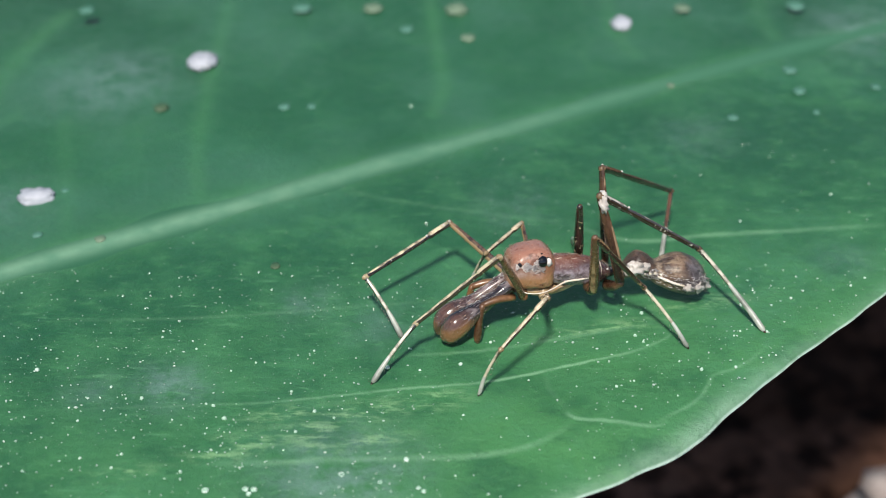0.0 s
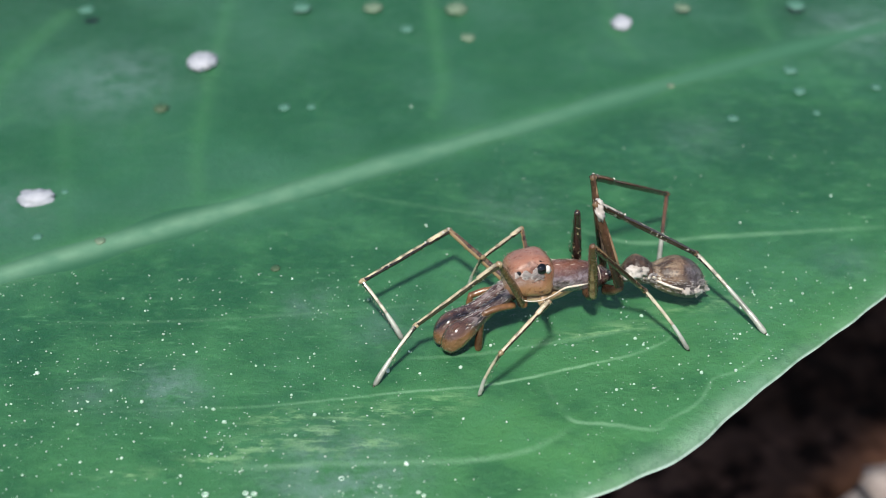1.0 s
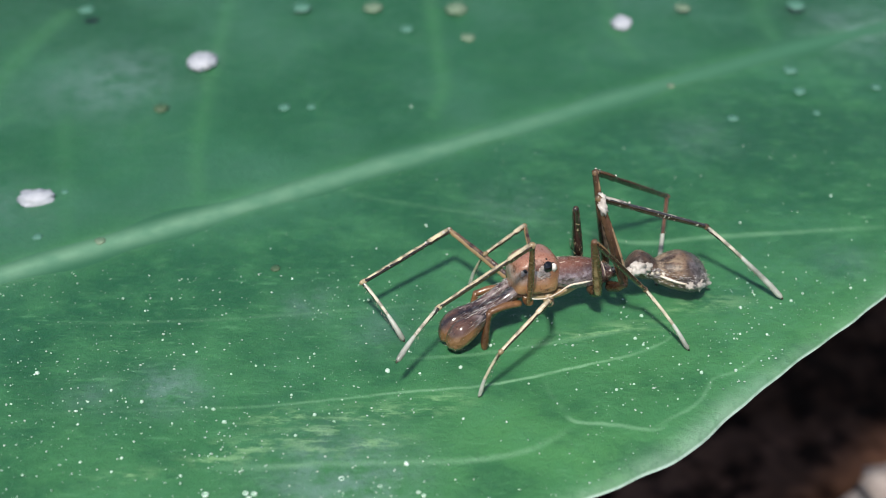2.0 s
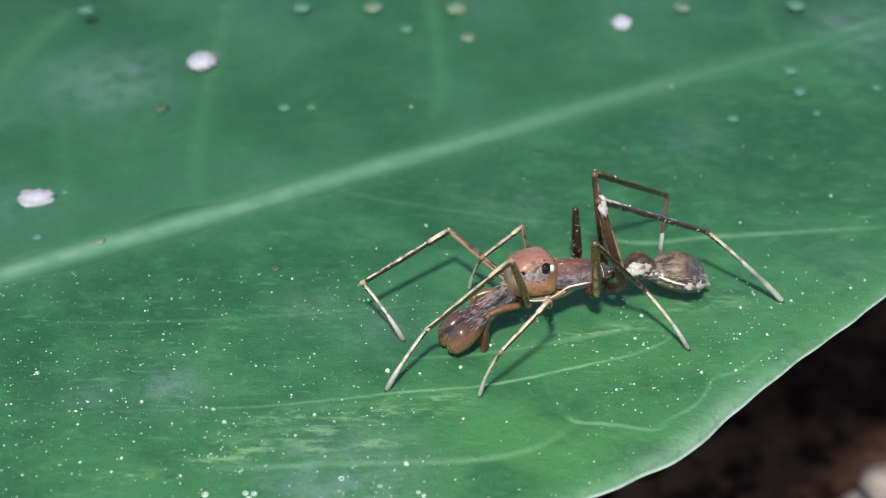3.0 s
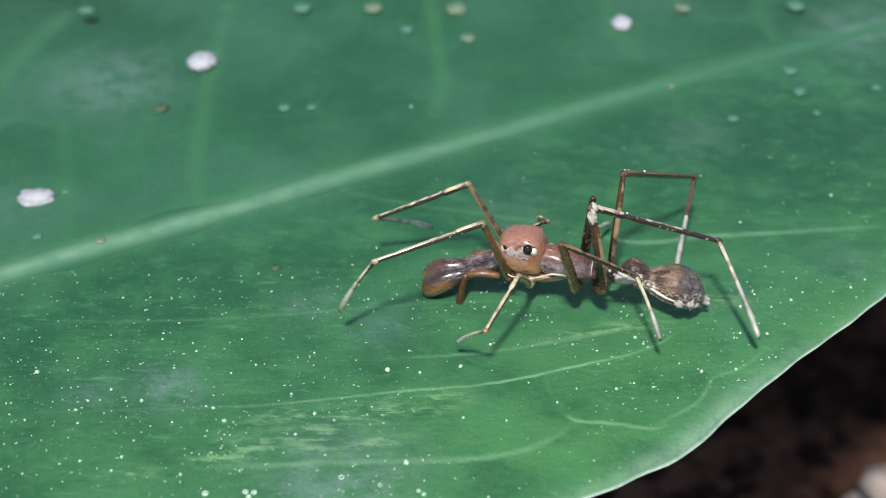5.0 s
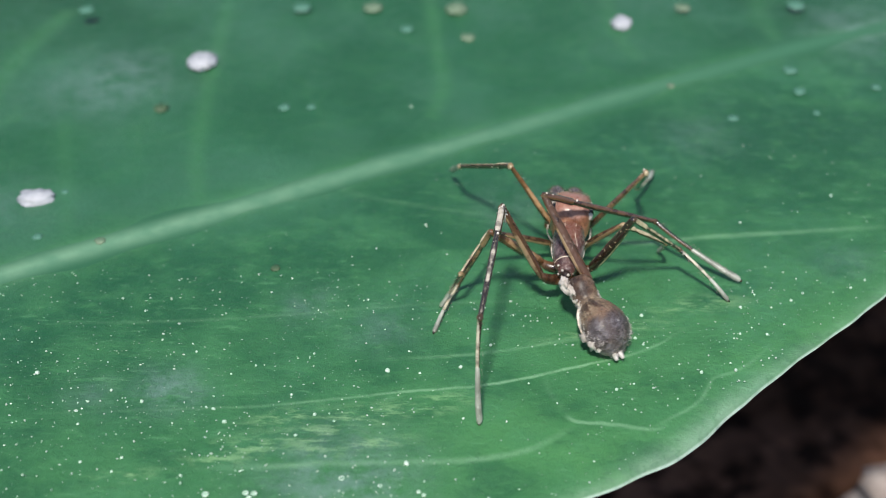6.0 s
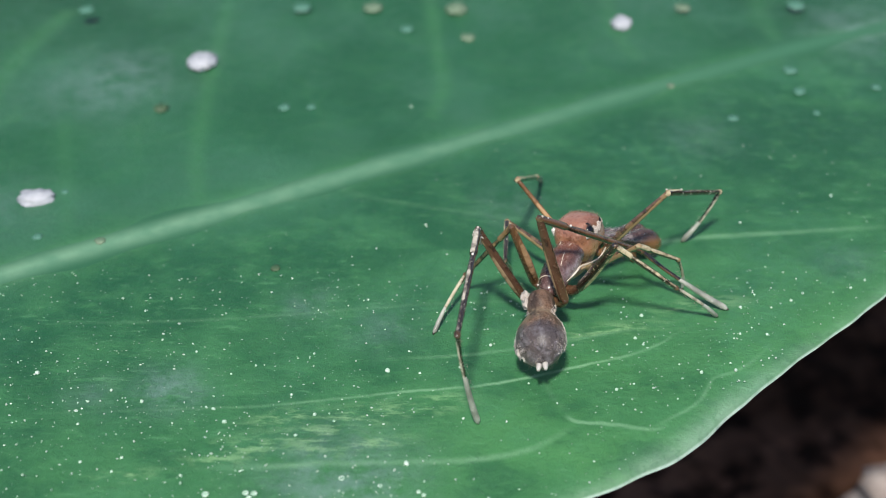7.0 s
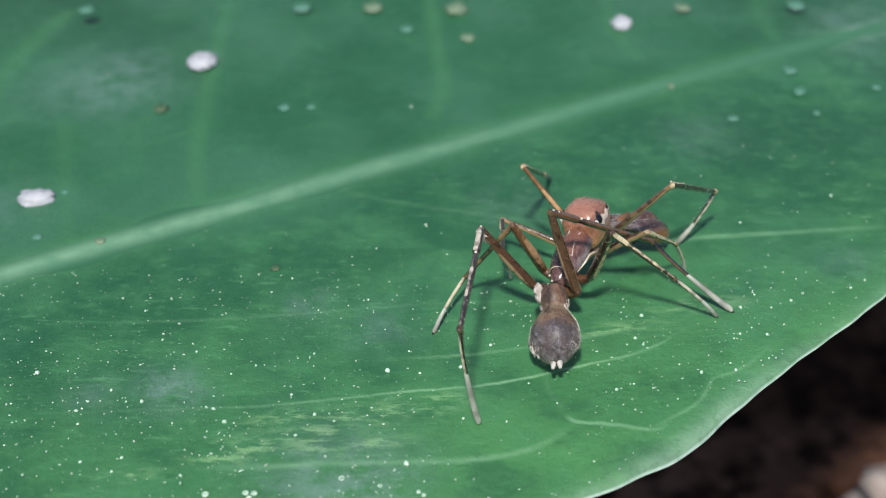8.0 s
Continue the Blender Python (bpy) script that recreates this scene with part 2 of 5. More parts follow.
    c = k.mix(k.mul(haze, 0.22), c, (0.060, 0.195, 0.125))
    c = k.mix(k.span(k.noise(4.5, 6, 0.75), 0.46, 0.30, 0, 0.35), c, (0.012, 0.070, 0.030))
    k.bump(k.mul(k.mul(k.noise(5.0, 6, 0.7), 0.75), mid, "ADD"), 0.10, 0.65)
    return k.done(c, k.span(k.noise(2.2, 4), 0.3, 0.7, 0.34, 0.52))


def midrib_material():
    """Pale greyish green on the broad part of the rib, greener towards the leaf's tip and out at its sides."""
    k = Mat("pale_green_rib", 0.5)
    n = k.noise(0.9, 5, 0.6)
    c = k.mix(k.span(n, 0.35, 0.65), (0.105, 0.250, 0.148), (0.165, 0.325, 0.200))
    c = k.mix(k.span(k.axis(0), -9 * MM, 13 * MM), c, (0.048, 0.165, 0.085))
    c = k.mix(k.span(k.mul(k.attr("across"), k.mul(n, 0.16), "ADD"), 0.02, 0.78), c, (0.026, 0.116, 0.054))
    k.bump(k.noise(3, 3), 0.03, 0.5)
    return k.done(c)


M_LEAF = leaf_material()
M_MIDRIB = midrib_material()
M_HEAD = head_material()
M_THORAX = thorax_material()
M_JAW = jaw_material()
M_ABDOMEN = abdomen_material()
M_ORANGE = flanked("orange_brown_cuticle", (0.090, 0.040, 0.017), (0.25, 0.118, 0.048), 0.24, (0.13, 0.064, 0.028))
M_BROWN = flanked("brown_cuticle", (0.070, 0.030, 0.013), (0.21, 0.096, 0.040), 0.24, (0.110, 0.052, 0.025))
M_DARK = flanked("dark_brown_cuticle", (0.017, 0.009, 0.006), (0.100, 0.048, 0.026), 0.22, (0.085, 0.046, 0.026))
M_SKIN_BROWN = chitin("amber_brown_cuticle", (0.070, 0.030, 0.013), (0.21, 0.100, 0.042), 0.30)
M_SKIN_MID = chitin("mottled_brown_cuticle", (0.030, 0.014, 0.008), (0.165, 0.082, 0.040), 0.28, 5)
M_SKIN_DARK = chitin("blackish_brown_cuticle", (0.012, 0.008, 0.006), (0.060, 0.032, 0.020), 0.25)
M_PALE_SKIN = chitin("pale_straw_cuticle", (0.30, 0.19, 0.10), (0.50, 0.38, 0.23), 0.4, 6, 0.1)
M_WHITE = chitin("white_scale_hairs", (0.42, 0.37, 0.33), (0.72, 0.68, 0.63), 0.7, 10)
M_RIM = chitin("cream_rim", (0.52, 0.43, 0.33), (0.78, 0.70, 0.60), 0.5, 8)
M_GREY_HAIR = chitin("greyish_white_hair", (0.42, 0.38, 0.36), (0.66, 0.62, 0.60), 0.35, 8)
M_FACE_HAIR = chitin("pinkish_white_hair", (0.50, 0.41, 0.37), (0.74, 0.66, 0.62), 0.4, 8)
M_HAIR = chitin("silvery_hair", (0.24, 0.19, 0.14), (0.46, 0.40, 0.33), 0.45, 8)
M_BRISTLE = chitin("brown_bristle", (0.05, 0.03, 0.02), (0.16, 0.10, 0.06), 0.35, 8)
M_TIBIA = striped("straw_and_black_tibia", (0.64, 0.53, 0.35), (0.030, 0.017, 0.008), 0.056, 0.076)
M_TIBIA_TAN = striped("tan_and_black_tibia", (0.27, 0.165, 0.08), (0.022, 0.012, 0.007), 0.066, 0.090, 0.3)
M_TIBIA_BLACK = striped("black_tibia_with_gold_back", (0.74, 0.62, 0.40), (0.016, 0.011, 0.008), 0.078, 0.092, 0.35)
# Black shin whose silvery glint is put into the colour of its back.
M_TIBIA_SHEEN = striped("black_tibia_with_painted_sheen", (0.56, 0.50, 0.41), (0.026, 0.016, 0.010), 0.096, 0.112, 0.3)
M_TIBIA_DARK = striped("dark_brown_tibia", (0.120, 0.058, 0.028), (0.014, 0.008, 0.006), 0.065, 0.105)
M_GOLD = striped("golden_brown_femur", (0.045, 0.022, 0.012), (0.38, 0.245, 0.125), 0.085, 0.105)
M_FEMUR_LINED = striped("black_femur_with_gold_line", (0.58, 0.42, 0.24), (0.018, 0.010, 0.006), 0.135, 0.155, 0.3)
M_META_PALE = striped("straw_metatarsus", (0.60, 0.53, 0.38), (0.035, 0.023, 0.014), 0.040, 0.062)
M_META = striped("black_metatarsus", (0.60, 0.55, 0.42), (0.012, 0.009, 0.007), 0.076, 0.090, 0.4)
M_JOINT_GOLD = chitin("straw_gold_joint", (0.20, 0.13, 0.06), (0.56, 0.46, 0.29), 0.22, 8)
M_JOINT_BROWN = chitin("brown_joint", (0.035, 0.020, 0.012), (0.20, 0.125, 0.065), 0.22, 8)
M_TARSUS = chitin("pale_grey_tarsus", (0.17, 0.18, 0.15), (0.44, 0.45, 0.39), 0.36, 9)
M_SPIN = chitin("grey_spinneret", (0.26, 0.24, 0.22), (0.52, 0.49, 0.46), 0.4, 9)
M_EYE = Mat("black_eye", 0.06, 0.8).done((0.004, 0.004, 0.006))
M_SPOT = chitin("chalk_white_wax", (0.34, 0.36, 0.40), (0.46, 0.47, 0.51), 0.8, 5)
M_PINK = chitin("pinkish_beige_crust", (0.10, 0.175, 0.105), (0.17, 0.235, 0.155), 0.8, 5)
M_RUST = chitin("rust_brown_crust", (0.040, 0.100, 0.045), (0.065, 0.105, 0.055), 0.8, 5)
M_DULL = chitin("dull_blue_green_crust", (0.055, 0.175, 0.115), (0.090, 0.220, 0.165), 0.7, 5)


def drop_material(name, clear):
    k = Mat(name, 0.08, 0.9)
    k.b.inputs["Transmission Weight"].default_value = clear
    k.b.inputs["IOR"].default_value = 1.4
    return k.done(k.mix(k.span(k.noise(6, 3), 0.4, 0.6), (0.52, 0.76, 0.58), (0.82, 0.95, 0.84)))


M_DROP = drop_material("clear_pale_grain", 0.25)
M_GRAIN = drop_material("pale_mineral_grain", 0.5)


def soil_material():
    k = Mat("leaf_litter_soil", 0.9, 0.05)
    a, b = k.noise(0.060, 5, 0.6), k.noise(0.3, 5, 0.65)
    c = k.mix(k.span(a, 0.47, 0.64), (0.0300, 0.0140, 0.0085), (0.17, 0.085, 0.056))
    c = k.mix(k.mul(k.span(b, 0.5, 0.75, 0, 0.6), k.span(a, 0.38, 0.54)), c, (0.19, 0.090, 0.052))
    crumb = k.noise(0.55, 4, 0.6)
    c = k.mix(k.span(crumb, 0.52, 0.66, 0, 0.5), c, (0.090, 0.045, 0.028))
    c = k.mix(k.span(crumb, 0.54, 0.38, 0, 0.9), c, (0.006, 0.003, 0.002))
    k.bump(b, 1.2, 0.8)
    return k.done(c)


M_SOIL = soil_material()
M_STONE = chitin("pale_pinkish_stone", (0.26, 0.21, 0.19), (0.40, 0.34, 0.31), 0.85, 0.8)
M_STEM = chitin("green_stalk", (0.05, 0.16, 0.06), (0.09, 0.24, 0.09), 0.5, 2)


# ---- mesh helpers (all lengths in mm) ----
def mesh_of(name, verts, faces, mat, smooth=True):
    me = bpy.data.meshes.new(name)
    me.from_pydata([tuple(c * MM for c in v) for v in verts], [], faces)
    me.materials.append(mat)
    if smooth:
        me.polygons.foreach_set("use_smooth", [True] * len(me.polygons))
    me.update()
    return me


def part(name, mesh, parent, label=""):
    ob = new(name, mesh)
    ob.parent = parent
    return tagged(ob, label=label)


def merge(*meshes):
    """Joins (verts, faces) pairs."""
    vs, fs = [], []
    for v, f in meshes:
        n = len(vs)
        vs += list(v)
        fs += [tuple(i + n for i in q) for q in f]
    return vs, fs


def ring_faces(rings, k):
    fs = []
    for r in range(rings - 1):
        for i in range(k):
            j = (i + 1) % k
            fs.append((r * k + i, r * k + j, (r + 1) * k + j, (r + 1) * k + i))
    fs.append(tuple(range(k - 1, -1, -1)))
    fs.append(tuple((rings - 1) * k + i for i in range(k)))
    return fs


def smooth_rows(rows, steps):
    """Catmull-Rom through the rows, steps pieces from each to the next."""
    a = np.array(rows, float)
    p = np.vstack([2 * a[0] - a[1], a, 2 * a[-1] - a[-2]])
    out = []
    for i in range(len(a) - 1):
        for s in range(steps):
            t = s / steps
            p0, p1, p2, p3 = p[i:i + 4]
            out.append(0.5 * (2 * p1 + (p2 - p0) * t + (2 * p0 - 5 * p1 + 4 * p2 - p3) * t * t + (3 * p1 - p0 - 3 * p2 + p3) * t ** 3))
    out.append(a[-1])
    return np.array(out)


def loft(rows, k=24, steps=4, rough=0.0, square=1.0):
    """A body along x. Rows: x, y, centre z, half width, height above, depth below. square < 1 flattens its sides."""
    vs = []
    sm = smooth_rows(rows, steps)
    for x, y, z, w, hi, lo in sm.tolist():
        w, hi, lo = max(w, 0.004), max(hi, 0.004), max(lo, 0.004)
        for i in range(k):
            a = 2 * math.pi * i / k
            c, s = math.cos(a), math.sin(a)
            c, s = math.copysign(abs(c) ** square, c), math.copysign(abs(s) ** square, s)
            p = Vector((x, y + w * c, z + (hi if s > 0 else lo) * s))
            if rough:
                p += rough * noise.noise_vector(p * 5)
            vs.append(tuple(p))
    return vs, ring_faces(len(sm), k)


def tube(points, radii, k=10, steps=4, flat=1.0):
    """A round bar along a bent line."""
    sm = smooth_rows([(*p, r) for p, r in zip(points, radii)], steps).tolist()
    vs, last = [], None
    for i, row in enumerate(sm):
        d = Vector(sm[min(i + 1, len(sm) - 1)][:3]) - Vector(sm[max(i - 1, 0)][:3])
        d.normalize()
        if last is None:
            last = d.orthogonal().normalized()
        last = (last - d * last.dot(d)).normalized()
        b = d.cross(last)
        for j in range(k):
            a = 2 * math.pi * j / k
            vs.append(tuple(Vector(row[:3]) + max(row[3], 0.003) * (last * math.cos(a) + b * flat * math.sin(a))))
    return vs, ring_faces(len(sm), k)


def ball(c, r, k=14, rings=8, lump=0.0, seed=0.0):
    rx, ry, rz = r if isinstance(r, tuple) else (r, r, r)
    vs = []
    for i in range(rings + 1):
        th = math.pi * (0.02 + 0.96 * i / rings)
        for j in range(k):
            a = 2 * math.pi * j / k
            n = Vector((math.sin(th) * math.cos(a), math.sin(th) * math.sin(a), math.cos(th)))
            s = 1 + lump * noise.noise(n * 2.2 + Vector((seed, seed * 1.7, 0)))
            vs.append((c[0] + rx * s * n.x, c[1] + ry * s * n.y, c[2] + rz * s * n.z))
    fs = ring_faces(rings + 1, k)
    return vs, [f[::-1] for f in fs]


def hairs(points, normals, length, thick, lean, seed):
    """Short tapering hairs."""
    rnd = random.Random(seed)
    vs, fs = [], []
    for p, n in zip(points, normals):
        p, n = Vector(p), Vector(n)
        d = (n + Vector(lean) + 0.5 * Vector((rnd.uniform(-1, 1), rnd.uniform(-1, 1), rnd.uniform(-1, 1)))).normalized()
        a = d.orthogonal().normalized()
        b = d.cross(a)
        m = len(vs)
        ln = length * rnd.uniform(0.5, 1.3)
        for ang in (0, 2.1, 4.2):
            vs.append(tuple(p + thick * (a * math.cos(ang) + b * math.sin(ang))))
        vs.append(tuple(p + d * ln))
        fs += [(m, m + 1, m + 3), (m + 1, m + 2, m + 3), (m + 2, m, m + 3)]
    return vs, fs


def scatter(rows, count, seed, keep=lambda p: True, square=1.0):
    """Random places on a lofted body, with their outward directions."""
    rnd = random.Random(seed)
    sm = smooth_rows(rows, 22).tolist()
    ps, ns = [], []
    while len(ps) < count:
        x, y, z, w, hi, lo = sm[rnd.randrange(len(sm))]
        a = rnd.uniform(0, 2 * math.pi)
        c, s = math.cos(a), math.sin(a)
        c, s = math.copysign(abs(c) ** square, c), math.copysign(abs(s) ** square, s)
        p = (x + rnd.uniform(-0.05, 0.05), y + w * c, z + (hi if s > 0 else lo) * s)
        if keep(p):
            ps.append(p)
            ns.append((0, c, s))
    return ps, ns


# ---- the ground far below, and what lies on it ----
GROUND = -28.0
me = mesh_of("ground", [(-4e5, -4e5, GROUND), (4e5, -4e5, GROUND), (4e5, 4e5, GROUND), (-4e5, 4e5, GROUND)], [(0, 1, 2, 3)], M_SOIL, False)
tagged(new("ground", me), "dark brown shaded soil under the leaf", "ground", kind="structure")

stone_v, stone_f = ball((0, 0, 0), (4.6, 3.4, 2.2), 28, 16, 0.5, 3.1)
stone = new("stone", mesh_of("stone", stone_v, stone_f, M_STONE))
stone.location = Vector((23.7, 16.4, GROUND + 1.6)) * MM
tagged(stone, "pale pinkish stone lying on dark soil", "stone")

# ---- the leaf ----
AX, AC = Vector((0.882, 0.471)), Vector((0.471, -0.882))
MID = Vector((-0.59, 5.11))


def to_leaf(x, y):
    d = Vector((x, y)) - MID
    return d.dot(AX), d.dot(AC) - 0.1


def half_width(s, near):
    q = 1 - ((s + 20) / 52) ** 2
    w = 16.8 * np.maximum(q, 0.0) ** np.where(s < -20, 0.8, 1.0)
    # Unseen tip drawn out longer, added to keep the soil below in shadow.
    u = np.clip((s - 10) / 38, 0, 1)
    w = np.where(s > 10, 11.2 * (1 - u) * (1 - 0.22 * u), w)
    wave = 0.22 * np.exp(-((s + 0.5) / 1.5) ** 2) - 0.13 * np.exp(-((s - 3.9) / 2.4) ** 2) - 0.50 * np.exp(-((s + 4.4) / 1.2) ** 2)
    wave = wave + 0.16 + 0.012 * np.sin(s * 4.3) + 0.10 * np.sin(s * 0.9 + 1) * (np.abs(s - 2) > 8) - 0.17 * np.exp(-((s - 0.2) / 3.2) ** 2) - 0.10 * np.exp(-((s + 2.2) / 1.3) ** 2)
    w = w + np.where(near, wave * np.minimum(1, w / 4), 0.0)
    return np.where(near, w, w * 1.3) + 0.02


SOFT = [  # broad pale veins of the far half
    (0.55, 0.30, [(-7.0, 0.6), (-7.25, 3.0), (-7.6, 5.7), (-7.7, 15.5)]),
    (0.60, 0.28, [(-0.35, 7.2), (0.0, 9.0), (-0.15, 11.0), (-0.5, 15.5)]),
    (0.70, 0.45, [(-13.6, 15.5), (-14.4, 12.0), (-14.9, 8.0)]),
    (0.45, 0.30, [(6.5, 11.0), (5.9, 13.0), (5.9, 16.5)]),
    (0.45, 0.35, [(11.5, 12.0), (11.2, 15.0), (12.0, 18)]),
    (0.35, 0.30, [(-10.6, -0.1), (-11.2, 3.0), (-12.0, 7.0)]),
    (0.30, 0.30, [(7.5, 9.2), (11.0, 8.2), (15.0, 7.6)]),
]
BLOOM = [(-10.9, 9.8, 2.1, 0.65), (-8.0, 11.0, 0.6, 0.5), (-6.9, -6.05, 0.85, 0.8), (-6.2, -6.3, 0.5, 0.5), (-8.8, -6.2, 0.8, 0.35), (-2.4, -9.4, 1.8, 0.8), (11.3, -0.6, 0.8, 0.35),
         (-1.6, -3.6, 0.9, 0.4), (2.0, 2.0, 1.2, 0.3), (14.5, 13.2, 2.0, 0.6), (-13.2, 2.4, 1.4, 0.3), (8.0, 6.0, 1.2, 0.3), (-3.6, -2.6, 0.8, 0.4)]
SCARS = [(-3.9, -7.1, 0.9, 0.3), (-3.2, -7.75, 0.9, 0.45), (-2.0, -7.05, 1.4, 0.35), (-0.3, -6.6, 0.9, 0.35), (-4.6, -8.1, 1.0, 0.35),
         (-5.4, -8.6, 0.8, 0.3), (-1.7, -8.05, 0.8, 0.25), (-7.6, -9.2, 0.7, 0.2), (4.4, -3.7, 1.6, 0.3), (7.0, -2.6, 1.2, 0.35), (-3.0, -8.3, 0.8, 0.3)]


def line_dist(px, py, line):
    best = np.full(px.shape, 1e9)
    sm = smooth_rows(line, 5)
    for (ax, ay), (bx, by) in zip(sm[:-1], sm[1:]):
        dx, dy = bx - ax, by - ay
        t = np.clip(((px - ax) * dx + (py - ay) * dy) / (dx * dx + dy * dy), 0, 1)
        best = np.minimum(best, np.hypot(px - ax - t * dx, py - ay - t * dy))
    return best


def line_side(px, py, line):
    """Signed distance from a line carried on beyond its ends, and how far along it (0 to 1, less or more beyond the ends)."""
    sm = smooth_rows(line, 6)
    sm[0] += (sm[0] - sm[1]) * 60
    sm[-1] += (sm[-1] - sm[-2]) * 60
    best, side, along = np.full(px.shape, 1e9), np.zeros(px.shape), np.zeros(px.shape)
    n = len(sm) - 1
    for i in range(n):
        (ax, ay), (bx, by) = sm[i], sm[i + 1]
        dx, dy = bx - ax, by - ay
        t = np.clip(((px - ax) * dx + (py - ay) * dy) / (dx * dx + dy * dy), 0, 1)
        d = np.hypot(px - ax - t * dx, py - ay - t * dy)
        near = d < best
        best = np.where(near, d, best)
        side = np.where(near, np.sign(dx * (py - ay) - dy * (px - ax)), side)
        u = t
        if i == 0:
            u = np.clip((t - 60 / 61) * 61, 0, 1)
        if i == n - 1:
            u = np.clip(t * 61, 0, 1)
        along = np.where(near, (i + u) / n, along)
    return best * side, along


def build_leaf():
    s = np.concatenate([np.linspace(-71.9, -20, 50)[:-1], np.linspace(-20, 21, 560), np.linspace(21, 47.9, 40)[1:]])
    v = np.concatenate([np.linspace(-1, 0.97, 380)[:-1], np.linspace(0.97, 1, 32)])
    S, V = np.meshgrid(s, v, indexing="ij")
    W = half_width(S, V > 0)
    Cc = V * W
    X = MID.x + AX.x * S + AC.x * (Cc + 0.1)
    Y = MID.y + AX.y * S + AC.y * (Cc + 0.1)
    edge = W - np.abs(Cc)
    mid_w = np.clip(0.42 - 0.005 * (S + 14), 0.2, 0.7)
    far = np.abs(Cc + 0.03 * np.sin(S * 0.7))
    mid = np.exp(-(far / mid_w) ** 2)
    vein = 0.66 * np.exp(-(far / (mid_w * 1.05)) ** 2) * np.clip(1.05 - 0.012 * (S + 14), 0.4, 1)
    soft = 0.55 * np.exp(-(far / (mid_w * 2.6)) ** 2)
    marks = []
    for k, w, line in VEINS:
        d, along = line_side(X, Y, line)
        m = np.clip(along / (0.8 if w < 0.05 else 0.2), 0, 1) * np.clip((1 - along) / 0.25, 0, 1) * np.clip(2.0 - np.abs(d), 0, 1)
        marks.append((d, m))
        soft = np.maximum(soft, 0.55 * k * m * np.exp(-(d / (w * 3.5)) ** 2))
    for k, w, line in SOFT:
        soft = np.maximum(soft, k * np.exp(-(line_dist(X, Y, line) / w) ** 2))
    bloom, scar = np.zeros_like(X), np.zeros_like(X)
    for x, y, r, k in BLOOM:
        bloom = np.maximum(bloom, k * np.exp(-((X - x) / r) ** 2 - ((Y - y) / r) ** 2))
    for x, y, rx, ry in SCARS:
        u, w = (X - x) * 0.98 + (Y - y) * 0.2, (Y - y) * 0.98 - (X - x) * 0.2
        scar = np.maximum(scar, np.exp(-(u / rx) ** 2 - (w / ry) ** 2))
    Z = -0.05 * mid - 0.03 * vein - 0.14 * np.exp(-edge / 0.10) - 0.20 * np.exp(-edge / 0.38) * np.exp(-((S - 0.2) / 3.2) ** 2) * (V > 0) + 0.02 * np.sin(X * 1.1 + 0.6 * Y) * np.sin(Y * 0.9)
    away = np.clip((np.hypot(X - 3, Y + 3) - 14) / 40, 0, 1)
    Z = Z - 9 * away ** 2 + 0.9 * away * np.sin(S * 0.35) * np.abs(V)
    # Pale margin line; the wider band paints in the curled lip's sheen.
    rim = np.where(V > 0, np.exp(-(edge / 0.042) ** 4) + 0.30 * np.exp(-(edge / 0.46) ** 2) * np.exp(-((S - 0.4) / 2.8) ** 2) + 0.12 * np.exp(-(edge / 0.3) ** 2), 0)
    # Grows towards the near margin: real yellower tissue plus brightness put into the colour.
    lit_pale = np.clip((Cc - 2.0) / 12.0, 0, 1) ** 1.2
    lit_pale = lit_pale * (1 - 0.65 * np.clip((S - 2) / 6, 0, 1) * np.clip((13.0 - Cc) / 3, 0, 1))
    n, m = X.shape
    verts = np.stack([X, Y, Z], -1).reshape(-1, 3) * MM
    idx = np.arange(n * m).reshape(n, m)
    faces = np.stack([idx[:-1, :-1], idx[1:, :-1], idx[1:, 1:], idx[:-1, 1:]], -1).reshape(-1, 4)[:, ::-1]
    me = bpy.data.meshes.new("leaf_blade")
    me.from_pydata(verts.tolist(), [], faces.tolist())
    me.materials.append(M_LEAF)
    me.polygons.foreach_set("use_smooth", [True] * len(me.polygons))
    for name, a in (("vein", vein), ("soft_vein", soft), ("bloom", bloom), ("scar", scar), ("rim", rim), ("lit_pale", lit_pale), ("tip_shade", np.exp(-((X - 11.5) / 5.0) ** 2 - ((Y - 6.2) / 2.6) ** 2)), ("near", np.clip((Cc + 0.5) / 3.0, 0, 1))):
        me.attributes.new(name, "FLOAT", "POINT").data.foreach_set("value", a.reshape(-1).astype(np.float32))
    for i, (d, m) in enumerate(marks):
        a = np.stack([np.clip(d, -3, 3), m, np.zeros_like(d)], -1).reshape(-1).astype(np.float32)
        me.attributes.new("line%d" % i, "FLOAT_VECTOR", "POINT").data.foreach_set("vector", a)
    me.update()
    if me.polygons[len(me.polygons) // 2].normal.z < 0:
        me.flip_normals()
    leaf = tagged(new("leaf"), "broad glossy dark green leaf with pale veins", "leaf")
    blade = part("blade", me, leaf, "dark green leaf blade with pale midrib and side veins")
    thick = blade.modifiers.new("thickness", "SOLIDIFY")
    thick.thickness, thick.offset = 0.22 * MM, -1
    ss = [-40, -28, -20, -14, -8, -2, 4, 10, 16, 20]
    pts = [(*(MID + AX * q + AC * (0.1 + 0.03 * math.sin(q * 0.7))), 0.0) for q in ss]
    vs, fs = tube(pts, [max(0.66, 0.88 - 0.005 * (q + 14)) for q in ss], 24, 12)
    vs = [(x, y, -0.030 + z * 0.03 - 9 * max(0.0, min(1.0, (math.hypot(x - 3, y + 3) - 14) / 40)) ** 2) for x, y, z in vs]
    rib = mesh_of("midrib", vs, fs, M_MIDRIB)
